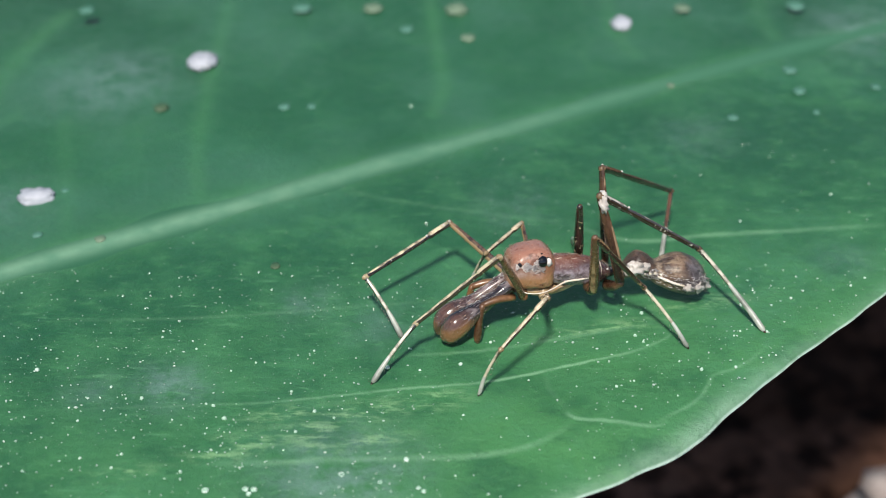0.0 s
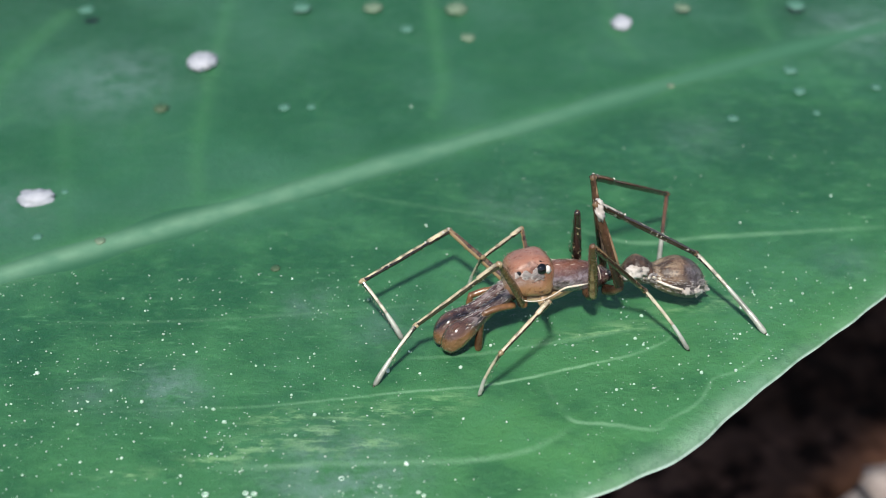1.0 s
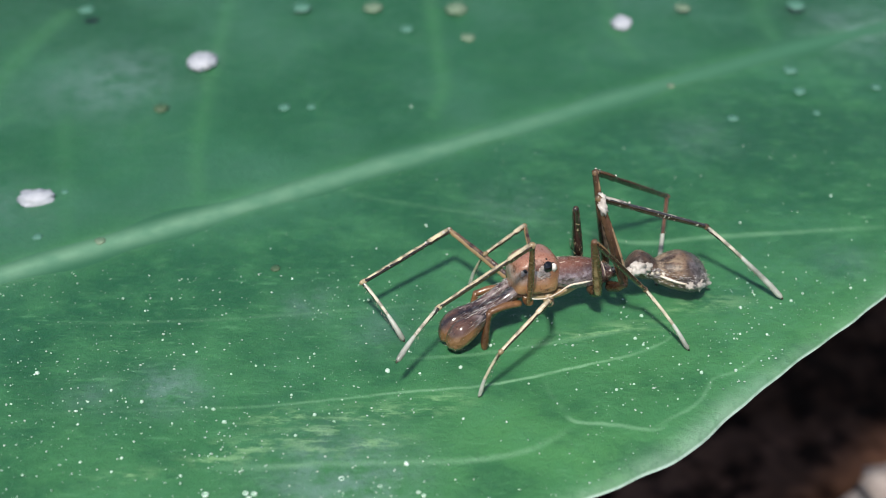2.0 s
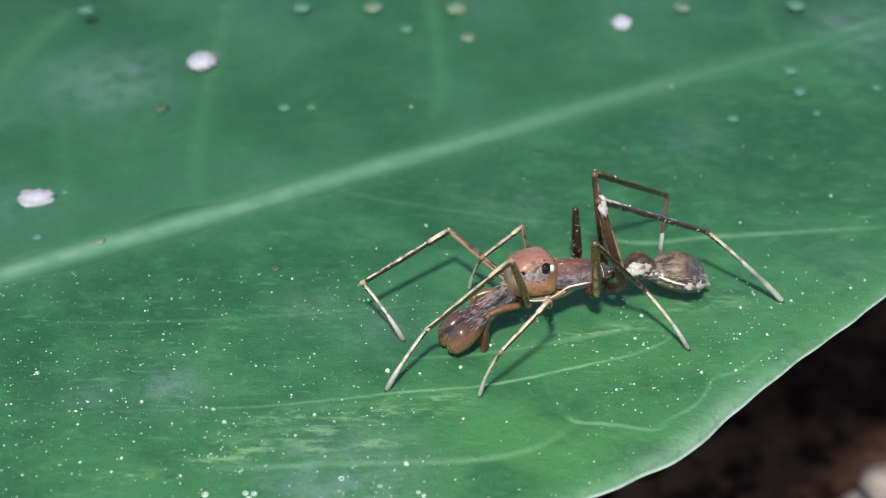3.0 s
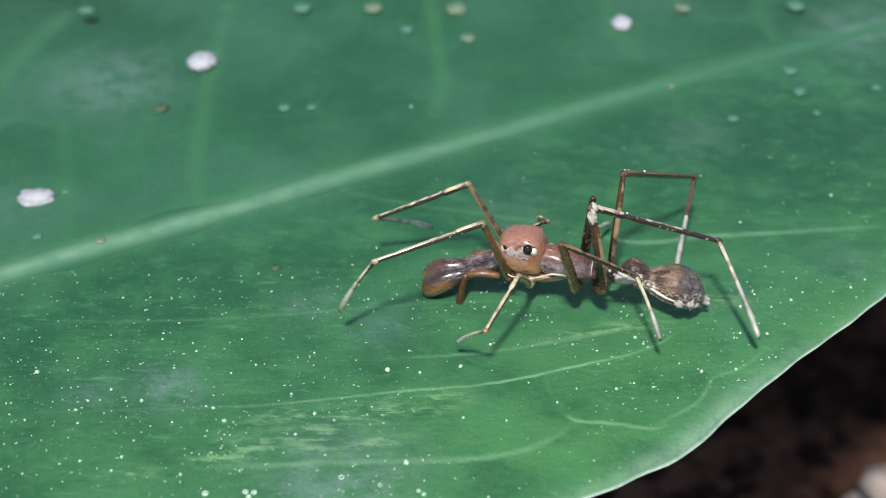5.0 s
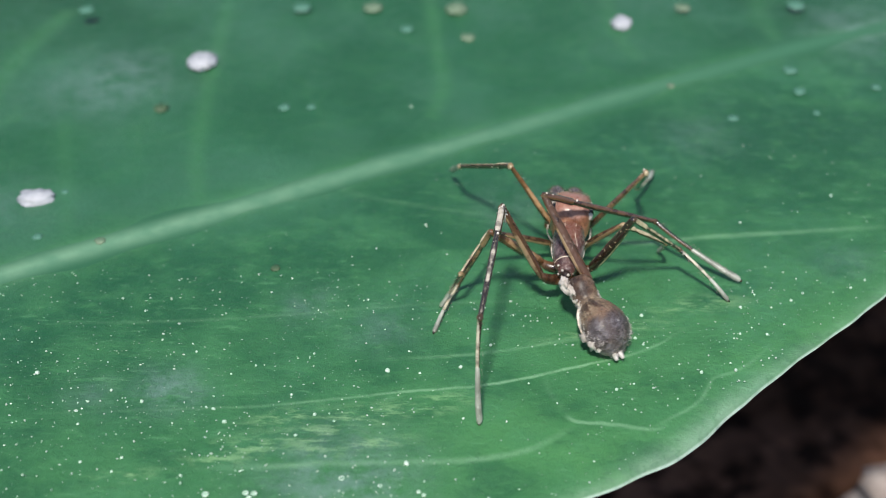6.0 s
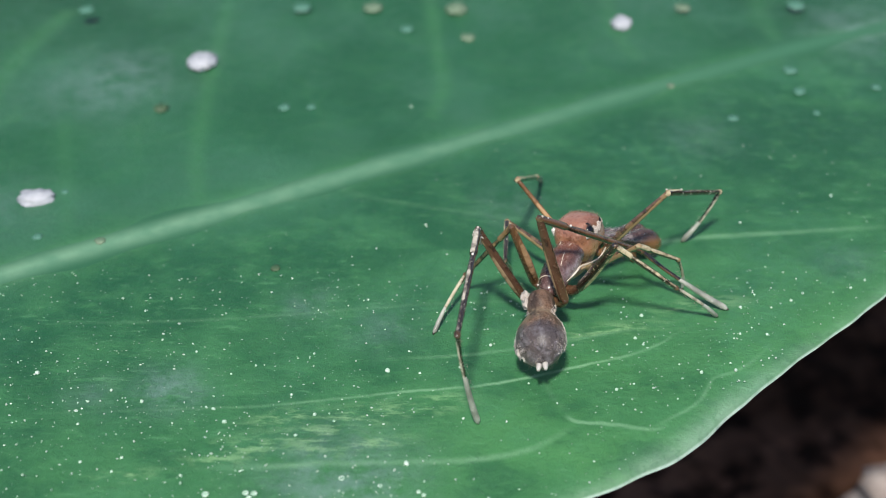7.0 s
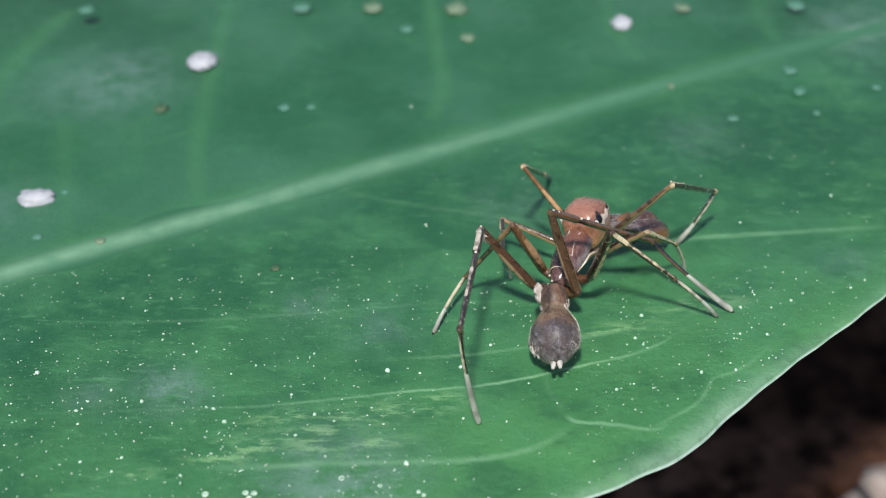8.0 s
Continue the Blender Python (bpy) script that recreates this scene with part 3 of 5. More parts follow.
    across = [abs((Vector((x, y)) - MID).dot(AC) - 0.1 - 0.03 * math.sin((Vector((x, y)) - MID).dot(AX) * 0.7)) for x, y, z in vs]
    rib.attributes.new("across", "FLOAT", "POINT").data.foreach_set("value", across)
    part("midrib", rib, leaf, "pale green midrib")
    p = MID + AX * -71.5
    x, y = p.x, p.y
    vs, fs = tube([(x + 2, y + 1, -9.2), (x - 4, y - 2, -10.5), (x - 12, y - 5, -22), (x - 15, y - 7, GROUND - 0.5)], [0.9, 1.1, 1.3, 1.5], 12)
    part("stalk", mesh_of("stalk", vs, fs, M_STEM), leaf, "green leaf stalk")
    return leaf


build_leaf()


# ---- crusts, wax spots and grains on the leaf ----
def crust(name, x, y, rx, ry, h, mat, label, turn=0.0, group=""):
    vs, fs = ball((0, 0, 0), (rx, ry, h), 18, 10, 0.35, x * 1.3 + y)
    ob = new(name, mesh_of(name, vs, fs, mat))
    ob.matrix_world = pose(x * MM, y * MM, 0.25 * h * MM, 0, 0, turn)
    return tagged(ob, label, "leaf spot", group)


WAX = "chalky white wax spot on the green leaf"
crust("wax_spot", -8.05, 10.56, 0.47, 0.52, 0.22, M_SPOT, "large round " + WAX, 0, "wax spots on the leaf")
crust("wax_spot", -11.96, 2.49, 0.54, 0.38, 0.20, M_SPOT, "oval " + WAX, 8, "wax spots on the leaf")
crust("wax_spot", 6.20, 13.28, 0.36, 0.42, 0.20, M_SPOT, "round " + WAX, 0, "wax spots on the leaf")
crust("wax_spot", 0.48, 14.32, 0.38, 0.40, 0.16, M_PINK, "cream " + WAX, 0, "wax spots on the leaf")
CRUST = "crust spot on the green leaf"
for x, y, r, mat, word in [(-4.97, 14.49, 0.3, M_DULL, "dull blue-green"),
                           (-2.47, 14.49, 0.32, M_PINK, "pinkish beige"),
                           (-1.25, 12.92, 0.22, M_DULL, "dull blue-green"),
                           (0.85, 12.31, 0.24, M_PINK, "pinkish beige"),
                           (-12.56, 14.32, 0.26, M_DULL, "dull blue-green"),
                           (8.46, 14.49, 0.26, M_PINK, "pinkish beige"),
                           (-5.08, 7.69, 0.19, M_DULL, "dull blue-green"),
                           (-9.73, 0.38, 0.15, M_PINK, "pinkish beige"),
                           (-9.01, 7.65, 0.24, M_RUST, "rust-brown"),
                           (11.5, 10.07, 0.22, M_DULL, "dull blue-green"),
                           (11.58, 8.71, 0.2, M_DULL, "dull blue-green"),
                           (9.18, 7.03, 0.17, M_DULL, "dull blue-green"),
                           (7.44, 9.07, 0.13, M_PINK, "pinkish beige"),
                           (-4.65, -0.91, 0.13, M_RUST, "rust-brown"),
                           (12.48, 14.66, 0.3, M_DULL, "dull blue-green"),
                           (-4.21, 7.72, 0.14, M_DULL, "dull blue-green"),
                           (14.11, 8.96, 0.17, M_DULL, "dull blue-green"),
                           (11.89, 7.37, 0.12, M_DULL, "dull blue-green"),
                           (-11.56, 0.58, 0.14, M_DULL, "dull blue-green"),
                           (-11.2, 2.88, 0.10, M_DULL, "dull blue-green")]:
    crust("crust_spot", x, y, r, r * 1.1, r * 0.2, mat, word + " " + CRUST, 0, "crust spots on the leaf")


def build_grains():
    rnd = random.Random(5)
    base_v, base_f = ball((0, 0, 0), 1.0, 7, 4)
    vs, fs = [], []
    made = 0
    while made < 2000:
        x, y = rnd.uniform(-13, 13), rnd.uniform(-10.5, 6)
        s, c = to_leaf(x, y)
        if c > float(half_width(np.array(s), np.array(True))) - 0.25 or c < 0.6:
            continue
        thick = 0.16 + 0.8 * max(0, 0.32 * (x < -2) + noise.noise(Vector((x * 0.45, y * 0.45, 3.3))) + 0.35)
        if y > -1:
            thick *= 0.22
        elif x > 8:
            thick += 0.25
        if rnd.random() > thick:
            continue
        r = 0.009 + 0.020 * rnd.random() ** 2.5
        if rnd.random() < 0.03:
            r = rnd.uniform(0.028, 0.042)
        n = len(vs)
        st = rnd.uniform(0.7, 1.5)
        vs += [(x + r * st * a, y + r * b / st, r * 0.85 + r * d) for a, b, d in base_v]
        fs += [tuple(i + n for i in f) for f in base_f]
        made += 1
    ob = new("mineral_grains", mesh_of("mineral_grains", vs, fs, M_GRAIN))
    tagged(ob, "tiny pale mineral grains sprinkled over the leaf", "grains", kind="stuff")


build_grains()
GRAINS = [(-10.37, -5.41, 0.13), (-7.54, -6.52, 0.12), (-5.71, -6.8, 0.11), (-5.39, -7.28, 0.13), (-7.72, -8.57, 0.1), (-8.99, -7.36, 0.08), (-8.69, -8.71, 0.09),
          (-7.89, -9.04, 0.09), (-6.23, -9.17, 0.09), (-3.81, -6.26, 0.08), (-3.18, -7.01, 0.11), (-3.6, -7.77, 0.1), (-1.42, -5.34, 0.16), (-0.87, -8.76, 0.15)]
GRAINS += [(0.45, -5.18, 0.11), (0.5, -7.15, 0.08), (-0.59, -5.43, 0.09), (-4.81, -5.12, 0.07), (-5.41, -5.45, 0.07), (-5.9, -6.73, 0.08), (-6.67, -7.32, 0.07),
           (-8.37, -6.09, 0.09), (-8.88, -6.52, 0.07), (-7.93, -6.52, 0.06), (-7.35, -4.08, 0.08), (-6.4, -4.57, 0.08), (1.24, -4.29, 0.1), (-3.34, -4.64, 0.08)]
GRAINS += [(-0.88, -4.55, 0.08), (5.04, -4.01, 0.1), (5.23, -4.27, 0.08), (4.81, -4.27, 0.06), (4.38, -6.07, 0.1), (4.84, -5.85, 0.08), (6.61, -5.39, 0.11),
           (7.5, -5.3, 0.1), (8.53, -3.85, 0.09), (5.3, -3.06, 0.12), (8.0, -2.69, 0.1), (11.13, -1.84, 0.1), (11.59, -1.48, 0.08), (7.83, -3.82, 0.08)]
GRAINS += [(7.64, -4.01, 0.06), (9.41, -2.39, 0.09), (9.78, -2.07, 0.08), (5.89, -6.41, 0.06), (8.43, -4.82, 0.06), (3.62, -8.69, 0.06), (3.37, -6.05, 0.06),
           (5.43, -6.09, 0.05), (8.83, -2.69, 0.06), (6.08, -5.07, 0.07), (-1.01, 7.72, 0.09), (11.44, 2.64, 0.1), (8.57, 1.28, 0.07)]
for x, y, r in GRAINS:
    crust("mineral_grain", x, y, r * 0.48, r * 0.40, r * 0.45, M_DROP, "small clear pale grain on the green leaf", 37 * x, "larger grains on the leaf")


def ring_crust(x, y, r, turn):
    """A dried drop: a raised uneven ring round a low middle."""
    pts = [(r * math.cos(a) * (1 + 0.12 * math.sin(3 * a + x)), r * math.sin(a), 0.3 * r) for a in (i * math.tau / 12 for i in range(13))]
    vs, fs = merge(tube(pts, [0.30 * r] * 13, 8, 2), ball((0, 0, 0.02 * r), (0.8 * r, 0.8 * r, 0.12 * r), 12, 6, 0.2, x))
    ob = new("dried_drop", mesh_of("dried_drop", vs, fs, M_DROP))
    ob.matrix_world = pose(x * MM, y * MM, 0, 0, 0, turn)
    return tagged(ob, "pale ring of a dried drop on the green leaf", "dried drop", "dried drops on the leaf")


for i, (x, y, r) in enumerate([(-5.57, -9.81, 0.09), (-4.63, -9.76, 0.08), (-4.43, -9.78, 0.08), (-4.54, -9.92, 0.07), (-2.4, -9.27, 0.08), (-1.48, -9.53, 0.06), (-0.57, -9.72, 0.06), (-0.45, -9.83, 0.06)]):
    ring_crust(x, y, 0.72 * r, 50 * i)

# ---- the spider ----
spider = tagged(new("spider"), "slender ant-like brown spider with long jaws and thin legs", "spider")
HEAD = [(1.72, 0, 0.20, 0.24, 0.26, 0.30), (1.80, 0, 0.22, 0.42, 0.42, 0.44), (1.97, 0, 0.25, 0.55, 0.56, 0.50), (2.25, 0, 0.27, 0.59, 0.62, 0.53),
        (2.7, 0, 0.26, 0.58, 0.57, 0.52), (2.98, 0, 0.24, 0.54, 0.48, 0.48), (3.12, 0, 0.21, 0.45, 0.37, 0.42), (3.18, 0, 0.20, 0.28, 0.24, 0.24)]
HEAD = [(x * 0.89 + 0.08, y, z + 0.07, w * 0.93, a + 0.02, b) for x, y, z, w, a, b in HEAD]
THORAX = [(0.02, 0, 0.06, 0.10, 0.10, 0.12), (0.10, 0, 0.07, 0.20, 0.17, 0.22), (0.4, 0, 0.10, 0.33, 0.30, 0.36), (0.8, 0, 0.15, 0.41, 0.38, 0.42),
          (1.2, 0, 0.18, 0.44, 0.40, 0.44), (1.5, 0, 0.20, 0.43, 0.41, 0.42), (1.86, 0, 0.22, 0.40, 0.38, 0.36)]
THORAX = [(x * 0.92, y, z + 0.02, w, a, b) for x, y, z, w, a, b in THORAX]
head = part("head", mesh_of("head", *loft(HEAD, 40, 5, 0.014, 0.60), M_HEAD), spider, "boxy reddish-brown head")
thorax = part("thorax", mesh_of("thorax", *loft(THORAX, 28, 5, 0.008), M_THORAX), spider, "narrow purple-brown thorax")
STERNUM = [(1.0, 0, -0.20, 0.12, 0.1, 0.10), (1.4, 0, -0.24, 0.26, 0.1, 0.20), (1.9, 0, -0.26, 0.34, 0.1, 0.24), (2.4, 0, -0.24, 0.30, 0.1, 0.18), (2.6, 0, -0.2, 0.15, 0.1, 0.08)]
part("sternum", mesh_of("sternum", *loft(STERNUM, 18, 4), M_PALE_SKIN), spider, "pale straw underside")
for sg in (1, -1):
    part("eye", mesh_of("eye", *ball((2.07, 0.445 * sg, 0.67), (0.17, 0.15, 0.17)), M_EYE), head, "large glossy black side eye")
    part("eye_patch", mesh_of("eye_patch", *ball((2.08, 0.405 * sg, 0.66), (0.23, 0.135, 0.21), 16, 10, 0.3, 5), M_SKIN_DARK), head, "dark ring round the side eye")
    part("eye", mesh_of("eye", *ball((2.81, 0.19 * sg, 0.46), (0.10, 0.17, 0.17)), M_EYE), head, "large glossy black front eye")
    part("eye", mesh_of("eye", *ball((2.66, 0.43 * sg, 0.60), 0.09), M_EYE), head, "small glossy black front eye")
    ps, ns = scatter(HEAD, 700, 11 + sg, lambda p: p[1] * sg > 0.3 and 2.04 < p[0] < 2.78 and abs(p[2] - 0.56) < 0.17 - 0.14 * (p[0] - 2.05) / 0.75 + 0.05 * math.sin(p[0] * 23), 0.60)
    part("white_hairs", mesh_of("white_hairs", *hairs(ps, ns, 0.08, 0.008, (-2.6, 0, -0.1), 3), M_FACE_HAIR), head, "greyish white hairs between the eyes")
    part("white_hairs", mesh_of("white_hairs", *ball((1.90, 0.50 * sg, 0.67), (0.09, 0.07, 0.11), 12, 8, 0.5, 2), M_WHITE), head, "white hair tuft behind the eye")
    rim = [(x, sg * y, z) for x, y, z in [(2.68, 0.52, -0.10), (2.4, 0.59, -0.16), (2.05, 0.59, -0.17), (1.7, 0.5, -0.10), (1.35, 0.41, 0.03), (1.0, 0.43, 0.08), (0.6, 0.38, 0.10)]]
    ridge = [(x, sg * y, z) for x, y, z in [(1.58, 0.16, 0.60), (1.35, 0.13, 0.585), (1.05, 0.16, 0.555), (0.75, 0.22, 0.475), (0.5, 0.24, 0.36)]]
    part("rim_line", mesh_of("rim_line", *tube(ridge, [0.006, 0.016, 0.012, 0.016, 0.006], 8), M_RIM), thorax, "pale hair line along the back")
    part("rim_line", mesh_of("rim_line", *tube(rim, [0.010, 0.017, 0.018, 0.020, 0.030, 0.030, 0.010], 8), M_RIM), thorax, "cream line along the lower edge")
ps, ns = scatter(HEAD, 160, 5, lambda p: p[2] > 0.55, 0.60)
part("hairs", mesh_of("hairs", *hairs(ps, ns, 0.06, 0.005, (0.8, 0, 0), 4), M_HAIR), head, "short pale hairs")
ps, ns = scatter(THORAX, 200, 6, lambda p: p[2] > 0.1)
part("hairs", mesh_of("hairs", *hairs(ps, ns, 0.06, 0.005, (-1.2, 0, 0), 7), M_HAIR), thorax, "short pale hairs")
part("neck_band", mesh_of("neck_band", *tube([(0.34, -0.33, 0.16), (0.36, -0.2, 0.34), (0.37, 0, 0.41), (0.36, 0.2, 0.34), (0.34, 0.33, 0.16)], [0.01, 0.02, 0.022, 0.02, 0.01], 8), M_RIM), thorax, "cream band across the back")

PEDICEL = [(-0.42, 0, 0.04, 0.10, 0.10, 0.10), (-0.28, 0, 0.05, 0.16, 0.15, 0.15), (-0.16, 0, 0.05, 0.10, 0.10, 0.10), (-0.02, 0, 0.06, 0.15, 0.15, 0.15), (0.14, 0, 0.07, 0.11, 0.12, 0.12)]
part("pedicel", mesh_of("pedicel", *loft(PEDICEL, 16, 5, 0.01), M_SKIN_DARK), spider, "dark knobbly waist")

for x, y, z, r in [(0.02, 0.10, 0.20, 0.035), (-0.12, -0.06, 0.18, 0.04), (0.16, 0.22, 0.24, 0.03), (-0.26, 0.10, 0.20, 0.04), (0.2, -0.24, 0.22, 0.03), (-0.05, 0.2, 0.12, 0.03)]:
    part("white_tuft", mesh_of("white_tuft", *ball((x, y, z), r, 10, 6, 0.5, x * 9), M_WHITE), thorax, "tiny white hair dot")

ABDOMEN = [(-0.28, 0, 0.06, 0.10, 0.10, 0.08), (-0.36, 0, 0.12, 0.25, 0.26, 0.24), (-0.6, 0, 0.19, 0.34, 0.38, 0.34), (-0.92, 0, 0.18, 0.36, 0.36, 0.36),
           (-1.24, 0, 0.12, 0.31, 0.27, 0.32), (-1.5, 0, 0.11, 0.44, 0.40, 0.42), (-1.95, 0, 0.10, 0.61, 0.54, 0.50), (-2.4, 0, 0.06, 0.62, 0.52, 0.50),
           (-2.75, 0, -0.02, 0.45, 0.39, 0.38), (-2.93, 0, -0.09, 0.24, 0.20, 0.20), (-2.98, 0, -0.13, 0.08, 0.06, 0.06)]
ABDOMEN = [(-0.28 + (x + 0.28) * 0.90, y, z + 0.15 * min(1, max(0, (-0.28 - x) / 0.25)), w, a, b) for x, y, z, w, a, b in ABDOMEN]
abdomen = part("abdomen", mesh_of("abdomen", *loft(ABDOMEN, 32, 5, 0.012), M_ABDOMEN), spider, "two-lobed grey-brown abdomen")
ps, ns = scatter(ABDOMEN, 380, 8, lambda p: p[2] < 0.35 or p[0] < -2.15 or random.Random(p[0] * 1e4).random() < 0.25)
part("hairs", mesh_of("hairs", *hairs(ps, ns, 0.10, 0.005, (-2.6, 0, 0), 9), M_HAIR), abdomen, "silvery grey hairs")
ps, ns = scatter(ABDOMEN, 520, 12, lambda p: abs(p[1]) > 0.27 and -2.5 < p[0] < -0.85 and 0.0 < p[2] < 0.42)
part("white_hairs", mesh_of("white_hairs", *hairs(ps, ns, 0.10, 0.011, (-2.2, 0, 0.3), 13), M_GREY_HAIR), abdomen, "white hair fringe along the sides")
for sg in (1, -1):
    line = [(-0.80, 0.33 * sg, 0.24), (-0.98, 0.325 * sg, 0.27), (-1.14, 0.295 * sg, 0.28), (-1.32, 0.36 * sg, 0.28), (-1.5, 0.43 * sg, 0.28)]
    lumps = merge(*[ball(p, (0.075, 0.05, 0.055), 10, 6, 0.9, p[0] * 7) for p in line[:4]])
    edge = [(x, sg * y, z) for x, y, z in [(-1.24, 0.37, 0.22), (-1.42, 0.485, 0.20), (-1.68, 0.585, 0.17), (-1.95, 0.605, 0.14), (-2.2, 0.55, 0.08)]]
    run = smooth_rows(edge, 6).tolist()
    fringe = merge(*[ball(p, (0.055, 0.020 + 0.012 * math.sin(7 * i) ** 2, 0.024 + 0.014 * math.sin(5 * i) ** 2), 10, 6, 0.8, i * 1.7) for i, p in enumerate(run)])
    part("pale_line", mesh_of("pale_line", *fringe, M_RIM), abdomen, "whitish tufted line along the side")
    part("pale_patch", mesh_of("pale_patch", *lumps, M_RIM), abdomen, "cream patch beside the constriction")
for y in (0.075, -0.075):
    part("spinneret", mesh_of("spinneret", *tube([(-2.56, y, 0.02), (-2.74, y * 1.1, 0.0), (-2.88, y * 1.3, -0.02)], [0.09, 0.075, 0.04], 10), M_SPIN), abdomen, "pale grey spinneret")
for x, y, z, r in [(-0.50, 0.40, 0.40, 0.21), (-0.74, 0.36, 0.44, 0.15), (-0.38, 0.36, 0.30, 0.14), (-2.02, 0.64, 0.12, 0.12), (-2.28, 0.57, 0.14, 0.14), (-2.42, 0.44, 0.10, 0.11)]:
    part("white_tuft", mesh_of("white_tuft", *ball((x, y, z), (r, r * 0.55, r * 0.9), 16, 10, 0.9, x * 3), M_WHITE), abdomen, "lumpy white hair tuft")

JAW = [(0.0, 0, 0, 0.15, 0.20, 0.20), (0.35, 0, 0.02, 0.20, 0.23, 0.23), (0.9, 0.0, 0.03, 0.19, 0.21, 0.21), (1.4, 0.02, 0.02, 0.22, 0.24, 0.23),
       (1.85, 0.05, 0.02, 0.31, 0.37, 0.31), (2.25, 0.06, 0.0, 0.34, 0.41, 0.36), (2.58, 0.04, -0.06, 0.26, 0.30, 0.28), (2.74, 0.02, -0.10, 0.08, 0.08, 0.08)]
jaws = []
for sg in (1, -1):
    rows = [(x * 0.92, sg * (0.19 + y), z, w * 0.92, a * 0.9, b * 0.9) for x, y, z, w, a, b in JAW]
    jaw = part("chelicera", mesh_of("chelicera", *loft(rows, 20, 5, 0.01), M_JAW), spider, "long dark amber jaw with a swollen tip")
    fang = [(2.42, 0.20 * sg, -0.28), (2.3, 0.10 * sg, -0.40), (1.7, 0.10 * sg, -0.36), (1.1, 0.12 * sg, -0.28)]
    part("fang", mesh_of("fang", *tube(fang, [0.07, 0.06, 0.045, 0.012], 10), M_SKIN_DARK), jaw, "folded dark fang")
    ps, ns = scatter(rows, 80, 21 + sg)
    part("hairs", mesh_of("hairs", *hairs(ps, ns, 0.06, 0.005, (1.2, 0, 0), 5), M_HAIR), jaw, "fine pale hairs")
    ps, ns = scatter(rows, 60, 41 + sg, lambda p: p[2] > 0.08 and p[0] < 1.7)
    part("silvery_hairs", mesh_of("silvery_hairs", *hairs(ps, ns, 0.17, 0.010, (3.0, 0, 0), 6), M_GREY_HAIR), jaw, "silvery hairs lying along the jaw")
    jaws.append(jaw)
    pts = [(2.72, 0.42 * sg, -0.34), (3.2, 0.50 * sg, -0.34), (3.62, 0.54 * sg, -0.46)]
    palp = part("palp", mesh_of("palp", *tube(pts, [0.09, 0.10, 0.085], 12), M_SKIN_BROWN), spider, "short orange-brown feeler")
    part("palp_tip", mesh_of("palp_tip", *tube([(3.60, 0.54 * sg, -0.42), (3.66, 0.58 * sg, -0.85), (3.68, 0.58 * sg, -1.35), (3.66, 0.56 * sg, -1.55)], [0.085, 0.09, 0.11, 0.05], 12), M_SKIN_BROWN), palp)

# each pair's hip on the body, and the lengths of its three segments
HIP = {1: (2.47, 0.44, -0.32), 2: (1.89, 0.43, -0.42), 3: (0.66, 0.68, -0.12), 4: (-0.08, 0.64, 0.02)}
LENGTH = {1: (2.48, 2.91, 1.84), 2: (2.09, 1.79, 1.44), 3: (2.3, 2.56, 1.87), 4: (2.58, 3.86, 2.8)}
LEGS = {}


